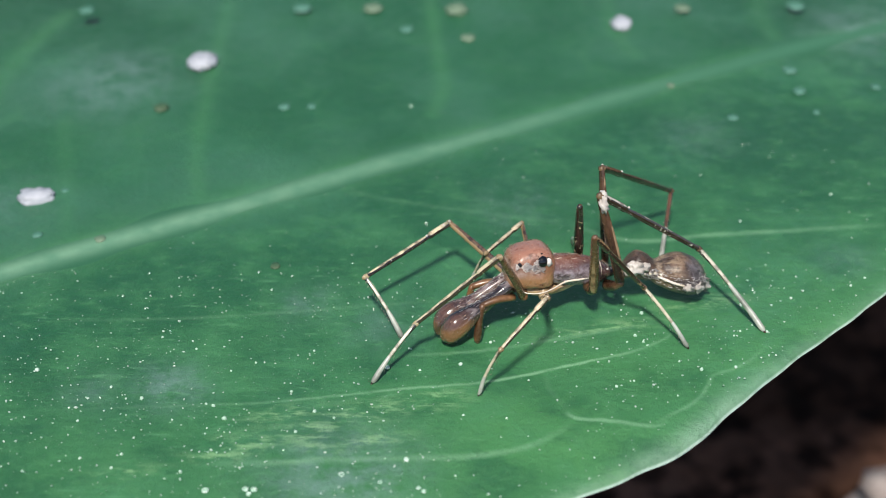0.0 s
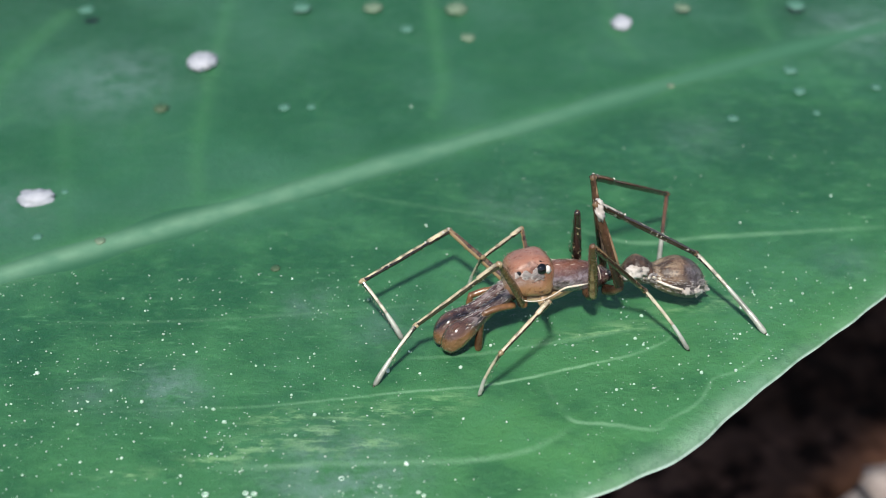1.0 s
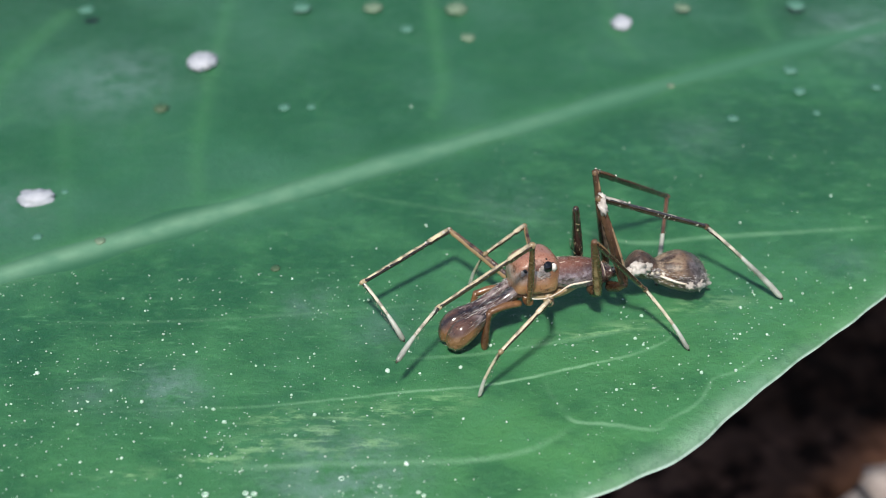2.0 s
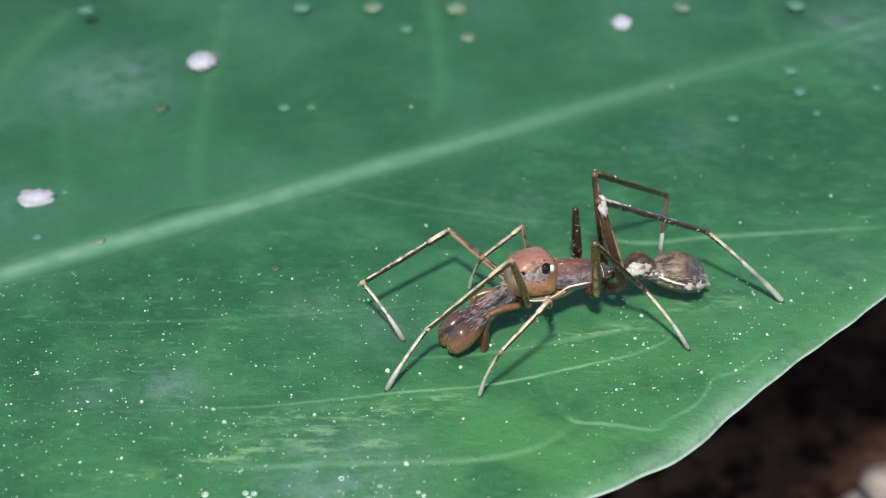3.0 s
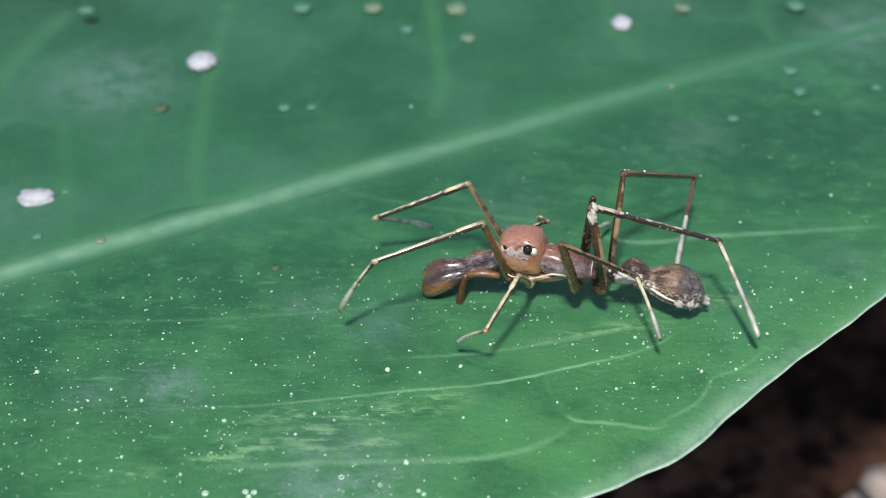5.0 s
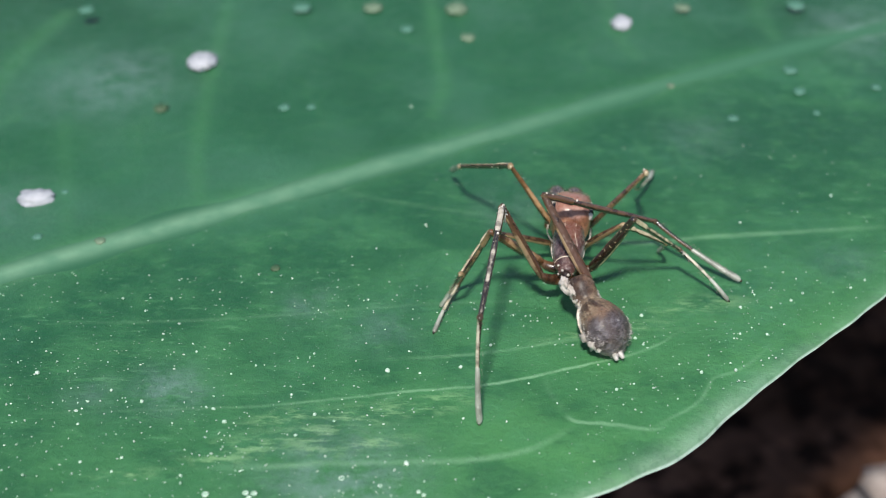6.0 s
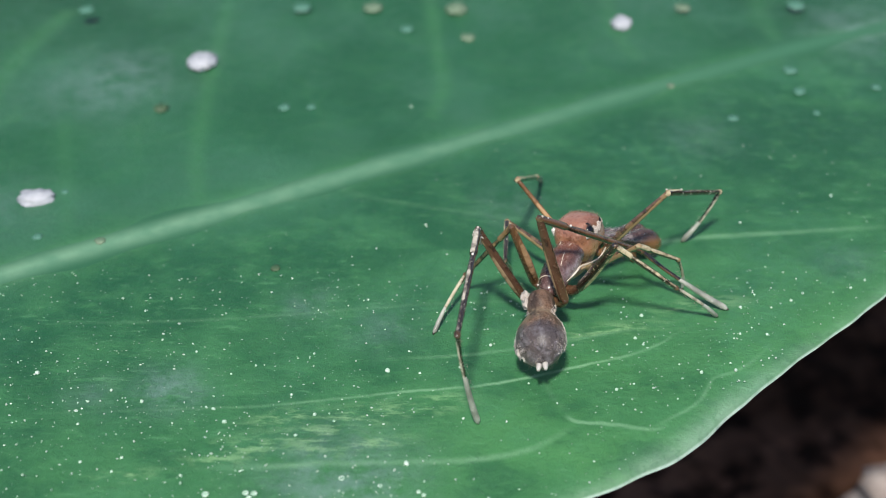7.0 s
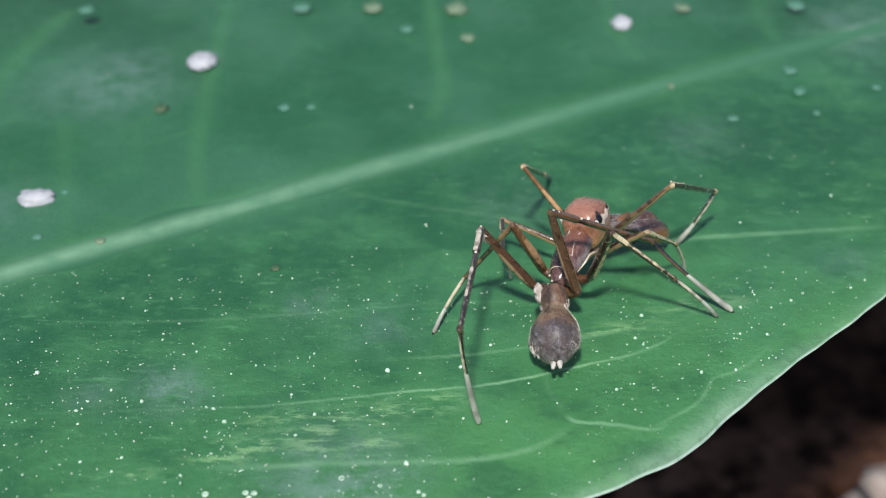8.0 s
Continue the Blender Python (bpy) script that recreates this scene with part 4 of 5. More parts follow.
def build_leg(pair, side):
    hx, hy, hz = HIP[pair]
    lf, lt, lm = LENGTH[pair]
    sg = 1 if side == "L" else -1
    fat = {1: 0.86, 2: 0.72, 3: 1.0, 4: 0.98}[pair]
    bow = 0.05
    femur_mat = {"R1": M_GOLD, "R2": M_GOLD, "L2": M_GOLD, "R3": M_FEMUR_LINED, "L4": M_DARK, "R4": M_DARK, "L3": M_BROWN, "L1": M_ORANGE}[side + str(pair)]
    root = (hx + {3: -0.02, 4: 0.22}.get(pair, 0.0), 0.20 * sg, -0.24)
    mid = tuple(0.45 * a + 0.55 * b - 0.05 * (i == 2) for i, (a, b) in enumerate(zip(root, (hx, hy * sg, hz))))
    coxa = merge(tube([root, mid, (hx, hy * sg, hz)], [0.15, 0.14, 0.10], 14, 5), ball((hx, hy * sg, hz), (0.11, 0.105, 0.11), 12, 8, 0.2, pair))
    part("coxa", mesh_of("coxa", *coxa, {1: M_SKIN_BROWN, 2: M_PALE_SKIN}.get(pair, M_SKIN_MID)), spider, "leg base joint")
    r = 0.135 * fat
    rows = [(-0.04, 0, 0, r * 0.7, r * 0.7, r * 0.7), (0.15, 0, 0, r * 0.9, r * 1.05, r * 0.95), (lf * 0.4, 0, 0.02, r, r * 1.15, r), (lf * 0.8, 0, 0.01, r * 0.80, r * 0.86, r * 0.82),
            (lf * 0.97, 0, 0, r * 0.70, r * 0.74, r * 0.74), (lf + 0.04, 0, 0, r * 0.50, r * 0.54, r * 0.54), (lf + 0.07, 0, 0, r * 0.2, r * 0.2, r * 0.2)]
    rows = [(x, y, z, w * {1: 0.70, 2: 0.80, 3: 1.0, 4: 0.74}[pair], a, b) for x, y, z, w, a, b in rows]
    femur = part("femur", mesh_of("femur", *loft(rows, 14, 4, 0.004), femur_mat), spider, "dark brown thigh segment" if pair == 4 else "orange-brown thigh segment")
    if pair == 4 and side == "L":
        tuft = merge(ball((lf * 0.90, 0.07, 0.05), (0.22, 0.11, 0.11), 16, 10, 0.9, 4), ball((lf * 0.99, -0.02, 0.10), (0.12, 0.08, 0.08), 12, 8, 0.8, 9))
        part("white_tuft", mesh_of("white_tuft", *tuft, M_WHITE), femur, "white hair tuft near the knee")
    q = {1: 0.078, 2: 0.066, 3: 0.072, 4: 0.086}[pair]
    knee = lt * 0.24
    shin = {"R1": (M_TIBIA_BLACK, "black shin speckled with gold"), "L4": (M_TIBIA_SHEEN, "black shin with a silvery sheen painted along its back"), "R4": (M_TIBIA_DARK, "dark brown shin"),
            "L3": (M_TIBIA_TAN, "tan shin with a dark flank"), "R3": (M_TIBIA_BLACK, "black shin with a pale back")}.get(side + str(pair), (M_TIBIA, "straw-coloured shin with a dark flank"))
    rows = [(-0.05, 0, 0, q * 0.6, q * 0.6, q * 0.6), (0.05, 0, 0, q * 1.1, q * 1.15, q * 1.05), (knee * 0.6, 0, 0.01, q * 1.12, q * 1.2, q * 1.08), (knee, 0, 0, q * 1.18, q * 1.2, q * 1.1), (knee + 0.06, 0, 0, q * 0.82, q * 0.82, q * 0.82),
            (lt * 0.45, 0, 0, q * 1.0, q * 1.0, q), (lt * 0.92, 0, 0, q * 0.82, q * 0.82, q * 0.82), (lt, 0, 0, q * 0.75, q * 0.75, q * 0.75), (lt + 0.03, 0, 0, q * 0.4, q * 0.4, q * 0.4)]
    tibia = part("tibia", mesh_of("tibia", *loft(rows, 12, 4, 0.003), shin[0]), spider, shin[1])
    joint = {1: M_JOINT_GOLD, 2: M_JOINT_GOLD, 3: M_JOINT_BROWN, 4: M_JOINT_BROWN}[pair]
    part("knee", mesh_of("knee", *ball((0.02, 0, 0.0), (q * 1.3, q * 1.1, q * 1.2), 14, 10, 0.25, pair), joint), tibia, "rounded knee joint")
    part("ankle", mesh_of("ankle", *ball((lt - 0.01, 0, 0.0), (q * 1.5, q * 0.98, q * 1.0), 14, 8, 0.25, pair + 3), joint), tibia, "slightly swollen ankle joint")
    if pair == 4 or side + str(pair) == "R1":
        for x, z in ((0.02, 0.09), (0.22, 0.08), (knee + 0.12, 0.085)):
            part("white_dot", mesh_of("white_dot", *ball((x, 0.03, z), 0.034, 10, 6), M_WHITE), tibia, "tiny white dot")
    p = q * 0.78
    cut = lm * {1: 0.58, 2: 0.62, 3: 0.60, 4: 0.46}[pair]
    hairy = {1: 1.2, 2: 1.0, 3: 1.05, 4: 1.2}[pair]
    rows = [(-0.03, 0, 0, p * 0.6, p * 0.6, p * 0.6), (0.04, 0, 0, p, p, p), (cut * 0.5, 0, bow, p * 0.85, p * 0.85, p * 0.85), (cut, 0, bow * 1.2, p * 0.8, p * 0.8, p * 0.8), (cut + 0.03, 0, bow * 1.2, p * 0.4, p * 0.4, p * 0.4)]
    meta = part("metatarsus", mesh_of("metatarsus", *loft(rows, 10, 4, 0.003), {"R4": M_TIBIA_DARK, "L3": M_META_PALE}.get(side + str(pair), M_META_PALE if pair == 2 else M_META)), spider, "thin lower leg segment")
    rows = [(cut - 0.02, 0, bow * 1.2, p * 0.5, p * 0.5, p * 0.5), (cut + 0.04, 0, bow * 1.2, p * 0.85, p * 0.85, p * 0.85), (lm * 0.8, 0, bow * 0.7, p * 0.95 * hairy, p * hairy, p * hairy), (lm * 0.95, 0, 0, p * hairy, p * 1.05 * hairy, p * 1.05 * hairy),
            (lm, 0, 0, p * 0.8, p * 0.8, p * 0.8), (lm + 0.03, 0, 0, p * 0.3, p * 0.3, p * 0.3)]
    part("tarsus", mesh_of("tarsus", *loft(rows, 10, 4, 0.004), M_TARSUS), meta, "pale grey hairy foot")
    part("claw", mesh_of("claw", *tube([(lm - 0.01, 0, 0.0), (lm + 0.05, 0, -0.01), (lm + 0.075, 0, -0.035)], [p * 0.55, p * 0.5, p * 0.15], 8, 3), M_SKIN_DARK), meta, "dark claw")
    for seg, ln, rad, n in ((femur, lf, r, 50), (tibia, lt, q, 70), (meta, lm, p, 80)):
        rr = [(0.05, 0, 0, rad, rad, rad), (ln, 0, 0, rad * 0.8, rad * 0.8, rad * 0.8)]
        ps, ns = scatter(smooth_rows(rr, 8).tolist(), n, pair * 7 + sg)
        part("bristles", mesh_of("bristles", *hairs(ps, ns, 0.09, 0.005, (1.2, 0, 0), 2), M_HAIR if seg is meta else M_BRISTLE), seg)
    LEGS[side + str(pair)] = (pair, sg, femur, tibia, meta)


for pair in (1, 2, 3, 4):
    for side in "LR":
        build_leg(pair, side)


# ---- movement ----
BODY, STANCE = [], {}


def body_key(t, *values):
    """Place in mm; heading, nose-up and roll in degrees; abdomen's and jaws' turn and rise."""
    BODY.append((t, values))


def leg_key(leg, t, *values):
    """Knee, ankle and foot of a leg, in mm over the leaf."""
    STANCE.setdefault(leg, []).append((t, values))


def glide(keys, t):
    """Value at t between keys, smooth and without overshoot."""
    ts = [k[0] for k in keys]
    ys = np.array([k[1] for k in keys], float)
    if t <= ts[0]:
        return ys[0]
    if t >= ts[-1]:
        return ys[-1]
    i = max(j for j in range(len(ts) - 1) if ts[j] <= t)

    def slope(j):
        if j in (0, len(ts) - 1):
            return np.zeros(ys.shape[1])
        a = (ys[j] - ys[j - 1]) / (ts[j] - ts[j - 1])
        b = (ys[j + 1] - ys[j]) / (ts[j + 1] - ts[j])
        return np.where(a * b > 0, 2 * a * b / np.where(a * b > 0, a + b, 1), 0.0)

    h = ts[i + 1] - ts[i]
    u = (t - ts[i]) / h
    a, b = slope(i) * h, slope(i + 1) * h
    return ys[i] * (1 + 2 * u) * (1 - u) ** 2 + a * u * (1 - u) ** 2 + ys[i + 1] * u * u * (3 - 2 * u) + b * u * u * (u - 1)


def turned(yaw, rise, roll=0.0):
    return Matrix.Rotation(radians(yaw), 4, "Z") @ Matrix.Rotation(radians(-rise), 4, "Y") @ Matrix.Rotation(radians(roll), 4, "X")


def body_pose(t):
    x, y, z, yaw, rise, roll = glide(BODY, t)[:6]
    return Matrix.Translation(Vector((x, y, z)) * MM) @ turned(yaw, rise, roll)


def reach(points, lengths):
    """Moves the joints of a chain (hip first) as little as possible so that the segments have their lengths."""
    p = [Vector(q) for q in points]
    hip, foot = p[0].copy(), p[3].copy()
    for _ in range(30):
        p[3] = foot.copy()
        for i in (2, 1, 0):
            p[i] = p[i + 1] + (p[i] - p[i + 1]).normalized() * lengths[i]
        p[0] = hip.copy()
        for i in (0, 1, 2):
            p[i + 1] = p[i] + (p[i + 1] - p[i]).normalized() * lengths[i]
    return p


def add_turning_steps():
    """While the spider turns about between two stances, each foot takes two short steps."""
    t0, t1 = 4.7, 5.8
    tm = 0.5 * (t0 + t1)
    inv = {t: body_pose(t).inverted() for t in (t0, t1)}
    mid = body_pose(tm)
    for keys in STANCE.values():
        a, b = (next(v for t, v in keys if t == q) for q in (t0, t1))
        row = []
        for j in range(0, 9, 3):
            p = 0.5 * (inv[t0] @ (Vector(a[j:j + 3]) * MM) + inv[t1] @ (Vector(b[j:j + 3]) * MM))
            row += list((mid @ p) / MM)
        row[8] = max(0.06, min(row[8], 0.06))
        keys.append((tm, tuple(row)))
        keys.sort()


def leg_points(name, t, hip):
    """The joints at t: knee and ankle ride with the body, the foot stays put or swings over the leaf."""
    keys = STANCE[name]
    ride = []
    for q, v in keys:
        inv = body_pose(q).inverted()
        ride.append((q, [c for j in (0, 3) for c in (inv @ (Vector(v[j:j + 3]) * MM)) / MM]))
    k = glide(ride, t)
    m = body_pose(t)
    knee, ankle = (m @ (Vector(k[j:j + 3]) * MM) / MM for j in (0, 3))
    foot = None
    for (ta, a), (tb, b) in zip(keys[:-1], keys[1:]):
        if ta <= t <= tb:
            fa, fb = Vector(a[6:]), Vector(b[6:])
            far = (fb - fa).length
            u = (t - ta) / (tb - ta)
            if far > 0.35 and tb - ta > 0.25:
                lag = 0.18 if int(name[1]) % 2 == (name[0] == "L") else 0.0
                u = min(1.0, max(0.0, (u - lag) / 0.8))
            s = u * u * (3 - 2 * u)
            foot = fa.lerp(fb, s)
            if far > 0.2 and tb - ta > 0.15:
                foot.z += 4 * s * (1 - s) * min(0.9, 0.35 * far)
    return [hip, knee, ankle, foot if foot is not None else Vector(keys[-1][1][6:])]


def segment_rows(points_by_time, i):
    """Poses of segment i in the spider's space, turned from one time to the next by the shortest way."""
    rows, q, last = [], None, None
    for t, p in points_by_time:
        d = (p[i + 1] - p[i]).normalized()
        if q is None:
            z = (Vector((0, 0, 1)) - d * d.z).normalized()
            q = Matrix((d, z.cross(d), z)).transposed().to_quaternion()
        else:
            q = last.rotation_difference(d) @ q
        last = d
        rows.append((t, Matrix.LocRotScale(p[i] * MM, q, None)))
    return rows


def key_body():
    body_key(0, 4.42, -2.66, 1.05, 192.8, 5.72, 9.01, -3.3, 8.57, 10.92, -30.25)
    body_key(0.5, 4.39, -2.73, 1.05, 193.4, 5.62, 9.3, -3.73, 8.8, 12.01, -30.2)
    body_key(1, 4.38, -2.72, 1.04, 194.42, 4.69, 8.68, -4.04, 9.32, 13.31, -28.01)
    body_key(1.2, 4.42, -2.57, 1.05, 196.58, 5.29, 7.58, -3.73, 8.64, 10.08, -28.82)
    body_key(1.5, 4.5, -2.58, 1.06, 196.01, 5.18, 8.22, -3.87, 8.94, 9.99, -28.99)
    body_key(1.7, 4.5, -2.57, 1.05, 196.89, 5.52, 7.61, -3.86, 8.46, 9.07, -29.23)
    body_key(2.8, 4.43, -2.62, 1.05, 196.21, 4.53, 9.26, -2.67, 9.46, 12.55, -28.13)
    body_key(2.9, 4.47, -2.62, 1.06, 196.77, 4.93, 8.83, -2.87, 9.16, 12.21, -28.85)
    body_key(3, 4.45, -2.64, 1.05, 196.75, 4.66, 9.05, -3.29, 9.29, 12.09, -28.18)
    body_key(3.5, 4.45, -2.62, 1.04, 196.69, 4.84, 9.45, -3.39, 9.03, 12.79, -28.59)
    body_key(4, 4.4, -2.71, 1.05, 197.58, 4.73, 9.5, -3.37, 9.31, 11.3, -28.46)
    body_key(4.3, 4.49, -2.64, 1.06, 197.77, 5.51, 9.22, -3.32, 8.72, 10.38, -29.93)
    body_key(4.5, 4.6, -2.56, 1.04, 192.98, 5.33, 7.46, -1.29, 7.74, 8.04, -28.4)
    body_key(4.7, 4.48, -2.59, 1.02, 185.5, 5.44, 6.82, 2.37, 6.69, 7.52, -28.05)
    body_key(5.8, 3.6, -3.05, 1.04, 101.74, 1.71, -9.94, 16.57, 4.64, 17.55, -21.43)
    body_key(6, 3.25, -2.66, 1, 83.62, 2.53, 3.67, 34.78, 11.75, 5.01, -21.61)
    body_key(6.2, 2.97, -2.86, 1.02, 66.07, -2.39, -8.39, 34.14, 12.94, 4.42, -15.18)
    body_key(6.5, 2.6, -3.8, 1.02, 58.74, 3.76, -12.05, 33.27, -7.1, -3.5, -14.4)
    body_key(6.8, 2.66, -3.58, 0.99, 60.78, 6.25, -13.83, 28.68, 0.64, -24.37, -29.7)
    body_key(7, 2.66, -3.54, 1.02, 60.91, 6.09, -13.78, 25.24, 1.45, -23.6, -32.97)
    body_key(7.5, 2.72, -3.16, 0.99, 60.33, 5.99, -12.29, 22.33, 5.36, -25.35, -31.31)
    body_key(8, 2.99, -3.11, 1, 64.51, 9.63, -9.46, 22.39, 2.1, -36.74, -34.32)


def key_front_legs():
    leg_key("L1", 0, 1.41, -4.82, 3.14, -0.69, -4.92, 1.12, -1.78, -5.94, 0.05)
    leg_key("L1", 0.5, 1.41, -4.86, 3.17, -0.66, -4.87, 1.11, -1.75, -5.9, 0.05)
    leg_key("L1", 1, 1.4, -4.91, 3.1, -0.69, -4.79, 1.07, -1.73, -5.91, 0.05)
    leg_key("L1", 1.2, 2.59, -1.34, 1.27, 0.17, -2.93, 0.82, -1.11, -4.07, 0.07)
    leg_key("L1", 1.5, 2.11, -4.5, 3.37, -0.1, -5.02, 1.53, -1.16, -5.43, 0.05)
    leg_key("L1", 1.7, 2.32, -4.41, 3.42, -0.07, -4.91, 1.82, -1.11, -6.26, 1.11)
    leg_key("L1", 2.8, 1.59, -4.95, 3.1, -0.41, -4.88, 0.99, -1.52, -6.01, 0.05)
    leg_key("L1", 2.9, 2.02, -4.69, 3.32, -0.29, -5.35, 1.65, -1.48, -6.52, 0.87)
    leg_key("L1", 3, 1.69, -4.88, 3.18, -0.4, -5.06, 1.16, -1.43, -6.1, 0.05)
    leg_key("L1", 3.5, 1.75, -4.8, 3.22, -0.43, -5.87, 1.64, -1.3, -6.15, 0.05)
    leg_key("L1", 4, 1.77, -4.83, 3.28, -0.42, -5.81, 1.63, -1.32, -6.11, 0.05)
    leg_key("L1", 4.3, 1.91, -4.85, 3.29, -0.27, -5.75, 1.59, -1.1, -6.33, 0.05)
    leg_key("L1", 4.5, 1.35, -4.61, 3.06, -1.03, -5.35, 1.51, -2.12, -5.7, 0.05)
    leg_key("L1", 4.7, 0.94, -4.43, 2.89, -1.47, -5.57, 1.72, -2.24, -5.71, 0.05)
    leg_key("L1", 5.8, 1.23, -0.47, 2.69, -0.95, 1.18, 1.69, -1.39, 2.61, 0.62)
    leg_key("L1", 5.9, 1.16, -0.21, 2.99, -0.62, 1.73, 1.74, -1.03, 3.17, 0.67)
    leg_key("L1", 6, 1.83, -0.27, 2.96, 0.49, 1.89, 1.54, 0.27, 3.35, 0.45)
    leg_key("L1", 6.1, 2.3, -0.3, 3.1, 1.55, 1.97, 1.42, 1.36, 3.33, 0.2)
    leg_key("L1", 6.2, 2.69, -0.62, 2.83, 2.39, 1.86, 1.33, 2.2, 3.25, 0.14)
    leg_key("L1", 6.3, 2.44, -0.94, 2.98, 3.02, 1.48, 1.46, 3.29, 2.76, 0.16)
    leg_key("L1", 6.5, 2.47, -1.24, 2.98, 3.03, 1.12, 1.37, 3.28, 2.45, 0.13)
    leg_key("L1", 6.8, 2.03, -0.56, 2.67, 2.72, 1.84, 1.18, 2.94, 3.31, 0.09)
    leg_key("L1", 7, 2.01, -0.53, 2.69, 2.68, 1.87, 1.19, 2.91, 3.33, 0.09)
    leg_key("L1", 7.5, 2.28, -0.54, 2.9, 2.91, 1.83, 1.32, 3.14, 3.2, 0.12)
    leg_key("L1", 8, 2.17, -0.21, 2.9, 2.9, 2.02, 1.17, 3.17, 3.48, 0.09)
    leg_key("R1", 0, 0.2, -1.21, 1.66, -2.05, -3.01, 1.19, -1.08, -4.1, 0.05)
    leg_key("R1", 0.5, 0.21, -1.23, 1.6, -2.07, -2.99, 1.17, -1.06, -4.04, 0.05)
    leg_key("R1", 1, 0.17, -1.31, 1.56, -2.13, -3.04, 1.16, -1.07, -4.06, 0.05)
    leg_key("R1", 1.2, 0.15, -1.34, 1.64, -2.14, -3.08, 1.16, -1.06, -4.08, 0.05)
    leg_key("R1", 1.5, 0.21, -1.34, 1.63, -2.08, -3.09, 1.2, -1.04, -4.1, 0.05)
    leg_key("R1", 1.7, 0.19, -1.39, 1.64, -2.11, -3.12, 1.2, -1.04, -4.1, 0.05)
    leg_key("R1", 2.8, 0.14, -1.42, 1.62, -2.13, -3.2, 1.24, -1.04, -4.11, 0.05)
    leg_key("R1", 2.9, 0.17, -1.48, 1.68, -2.12, -3.22, 1.25, -1.03, -4.12, 0.05)
    leg_key("R1", 3, 0.17, -1.47, 1.67, -2.12, -3.21, 1.24, -1.03, -4.12, 0.05)
    leg_key("R1", 3.5, 0.17, -1.43, 1.63, -2.12, -3.19, 1.25, -1.04, -4.1, 0.05)
    leg_key("R1", 4, 0.18, -1.5, 1.64, -2.15, -3.21, 1.26, -1.04, -4.08, 0.05)
    leg_key("R1", 4.3, 0.25, -1.46, 1.66, -2.12, -3.1, 1.19, -1.01, -4.04, 0.05)
    leg_key("R1", 4.5, 0.46, -2.79, 2.77, -1.91, -2.7, 1.08, -1.06, -3.98, 0.05)
    leg_key("R1", 4.7, 0.64, -2.51, 2.99, -1.6, -2.17, 1.15, -0.88, -3.61, 0.25)
    leg_key("R1", 5.8, 4.66, -0.26, 3.09, 4.35, 1.8, 1.06, 4.99, 3.28, 0.17)
    leg_key("R1", 5.9, 4.77, -0.13, 2.76, 4.52, 2.05, 0.84, 5.4, 3.53, 0.18)
    leg_key("R1", 6, 5.51, -0.17, 2.68, 5.62, 1.98, 0.73, 6.27, 3.63, 0.23)
    leg_key("R1", 6.1, 5.92, -0.22, 2.56, 6.82, 1.94, 0.83, 5.32, 2.84, 0.24)
    leg_key("R1", 6.2, 5.9, -1.04, 2.63, 7.44, 0.89, 1.1, 7.38, 1.96, -0.4)
    leg_key("R1", 6.3, 6.04, -0.53, 2.3, 7.77, 1.48, 1.09, 6.99, 0.17, 0.05)
    leg_key("R1", 6.5, 6.05, -0.51, 2, 8.09, 1.43, 1.24, 7.2, 0.35, 0.04)
    leg_key("R1", 6.8, 5.95, -1.42, 2.9, 7.92, 0.49, 1.94, 6.88, -0.91, 1.35)
    leg_key("R1", 7, 5.94, -1.54, 2.94, 7.69, 0.4, 1.66, 6.8, 0.32, 0.05)
    leg_key("R1", 7.5, 5.97, -1.29, 2.94, 7.71, 0.61, 1.59, 6.75, 0.31, 0.05)
    leg_key("R1", 8, 6.06, -1.37, 3.08, 7.6, 0.58, 1.56, 6.62, 0.19, 0.05)
    leg_key("L2", 0, 2.61, -5.21, 2.18, 1.42, -6.29, 1.38, 0.9, -6.4, 0.05)
    leg_key("L2", 0.5, 2.63, -5.25, 2.23, 1.42, -6.27, 1.39, 0.91, -6.32, 0.05)
    leg_key("L2", 1, 2.64, -5.26, 2.2, 1.42, -6.29, 1.39, 0.91, -6.28, 0.05)
    leg_key("L2", 1.2, 2.62, -5.18, 2.2, 1.42, -6.24, 1.39, 0.91, -6.32, 0.05)
    leg_key("L2", 1.5, 2.64, -5.19, 2.19, 1.43, -6.24, 1.39, 0.9, -6.32, 0.05)
    leg_key("L2", 1.7, 2.65, -5.21, 2.19, 1.42, -6.24, 1.39, 0.91, -6.32, 0.05)
    leg_key("L2", 2.8, 2.65, -5.23, 2.2, 1.42, -6.25, 1.39, 0.91, -6.32, 0.05)
    leg_key("L2", 2.9, 2.66, -5.24, 2.21, 1.42, -6.25, 1.39, 0.91, -6.32, 0.05)
    leg_key("L2", 3, 2.65, -5.24, 2.21, 1.42, -6.25, 1.39, 0.91, -6.32, 0.05)
    leg_key("L2", 3.5, 2.65, -5.23, 2.2, 1.42, -6.25, 1.39, 0.91, -6.32, 0.05)
    leg_key("L2", 4, 2.67, -5.31, 2.26, 1.42, -6.26, 1.39, 0.91, -6.3, 0.05)
    leg_key("L2", 4.3, 2.68, -5.29, 2.23, 1.42, -6.25, 1.39, 0.91, -6.28, 0.05)
    leg_key("L2", 4.5, 2.7, -5.16, 2.05, 1.43, -6.24, 1.39, 0.91, -6.25, 0.05)
    leg_key("L2", 4.7, 2.6, -5, 1.97, 1.43, -6.23, 1.38, 0.9, -6.21, 0.05)
    leg_key("L2", 5.8, 0.93, -1.47, 1.37, 0.14, -3.07, 1.42, -0.21, -2.79, 0.05)
    leg_key("L2", 5.9, 1.06, -1.74, 1.89, 0.3, -3.26, 1.33, -0.05, -2.69, 0.05)
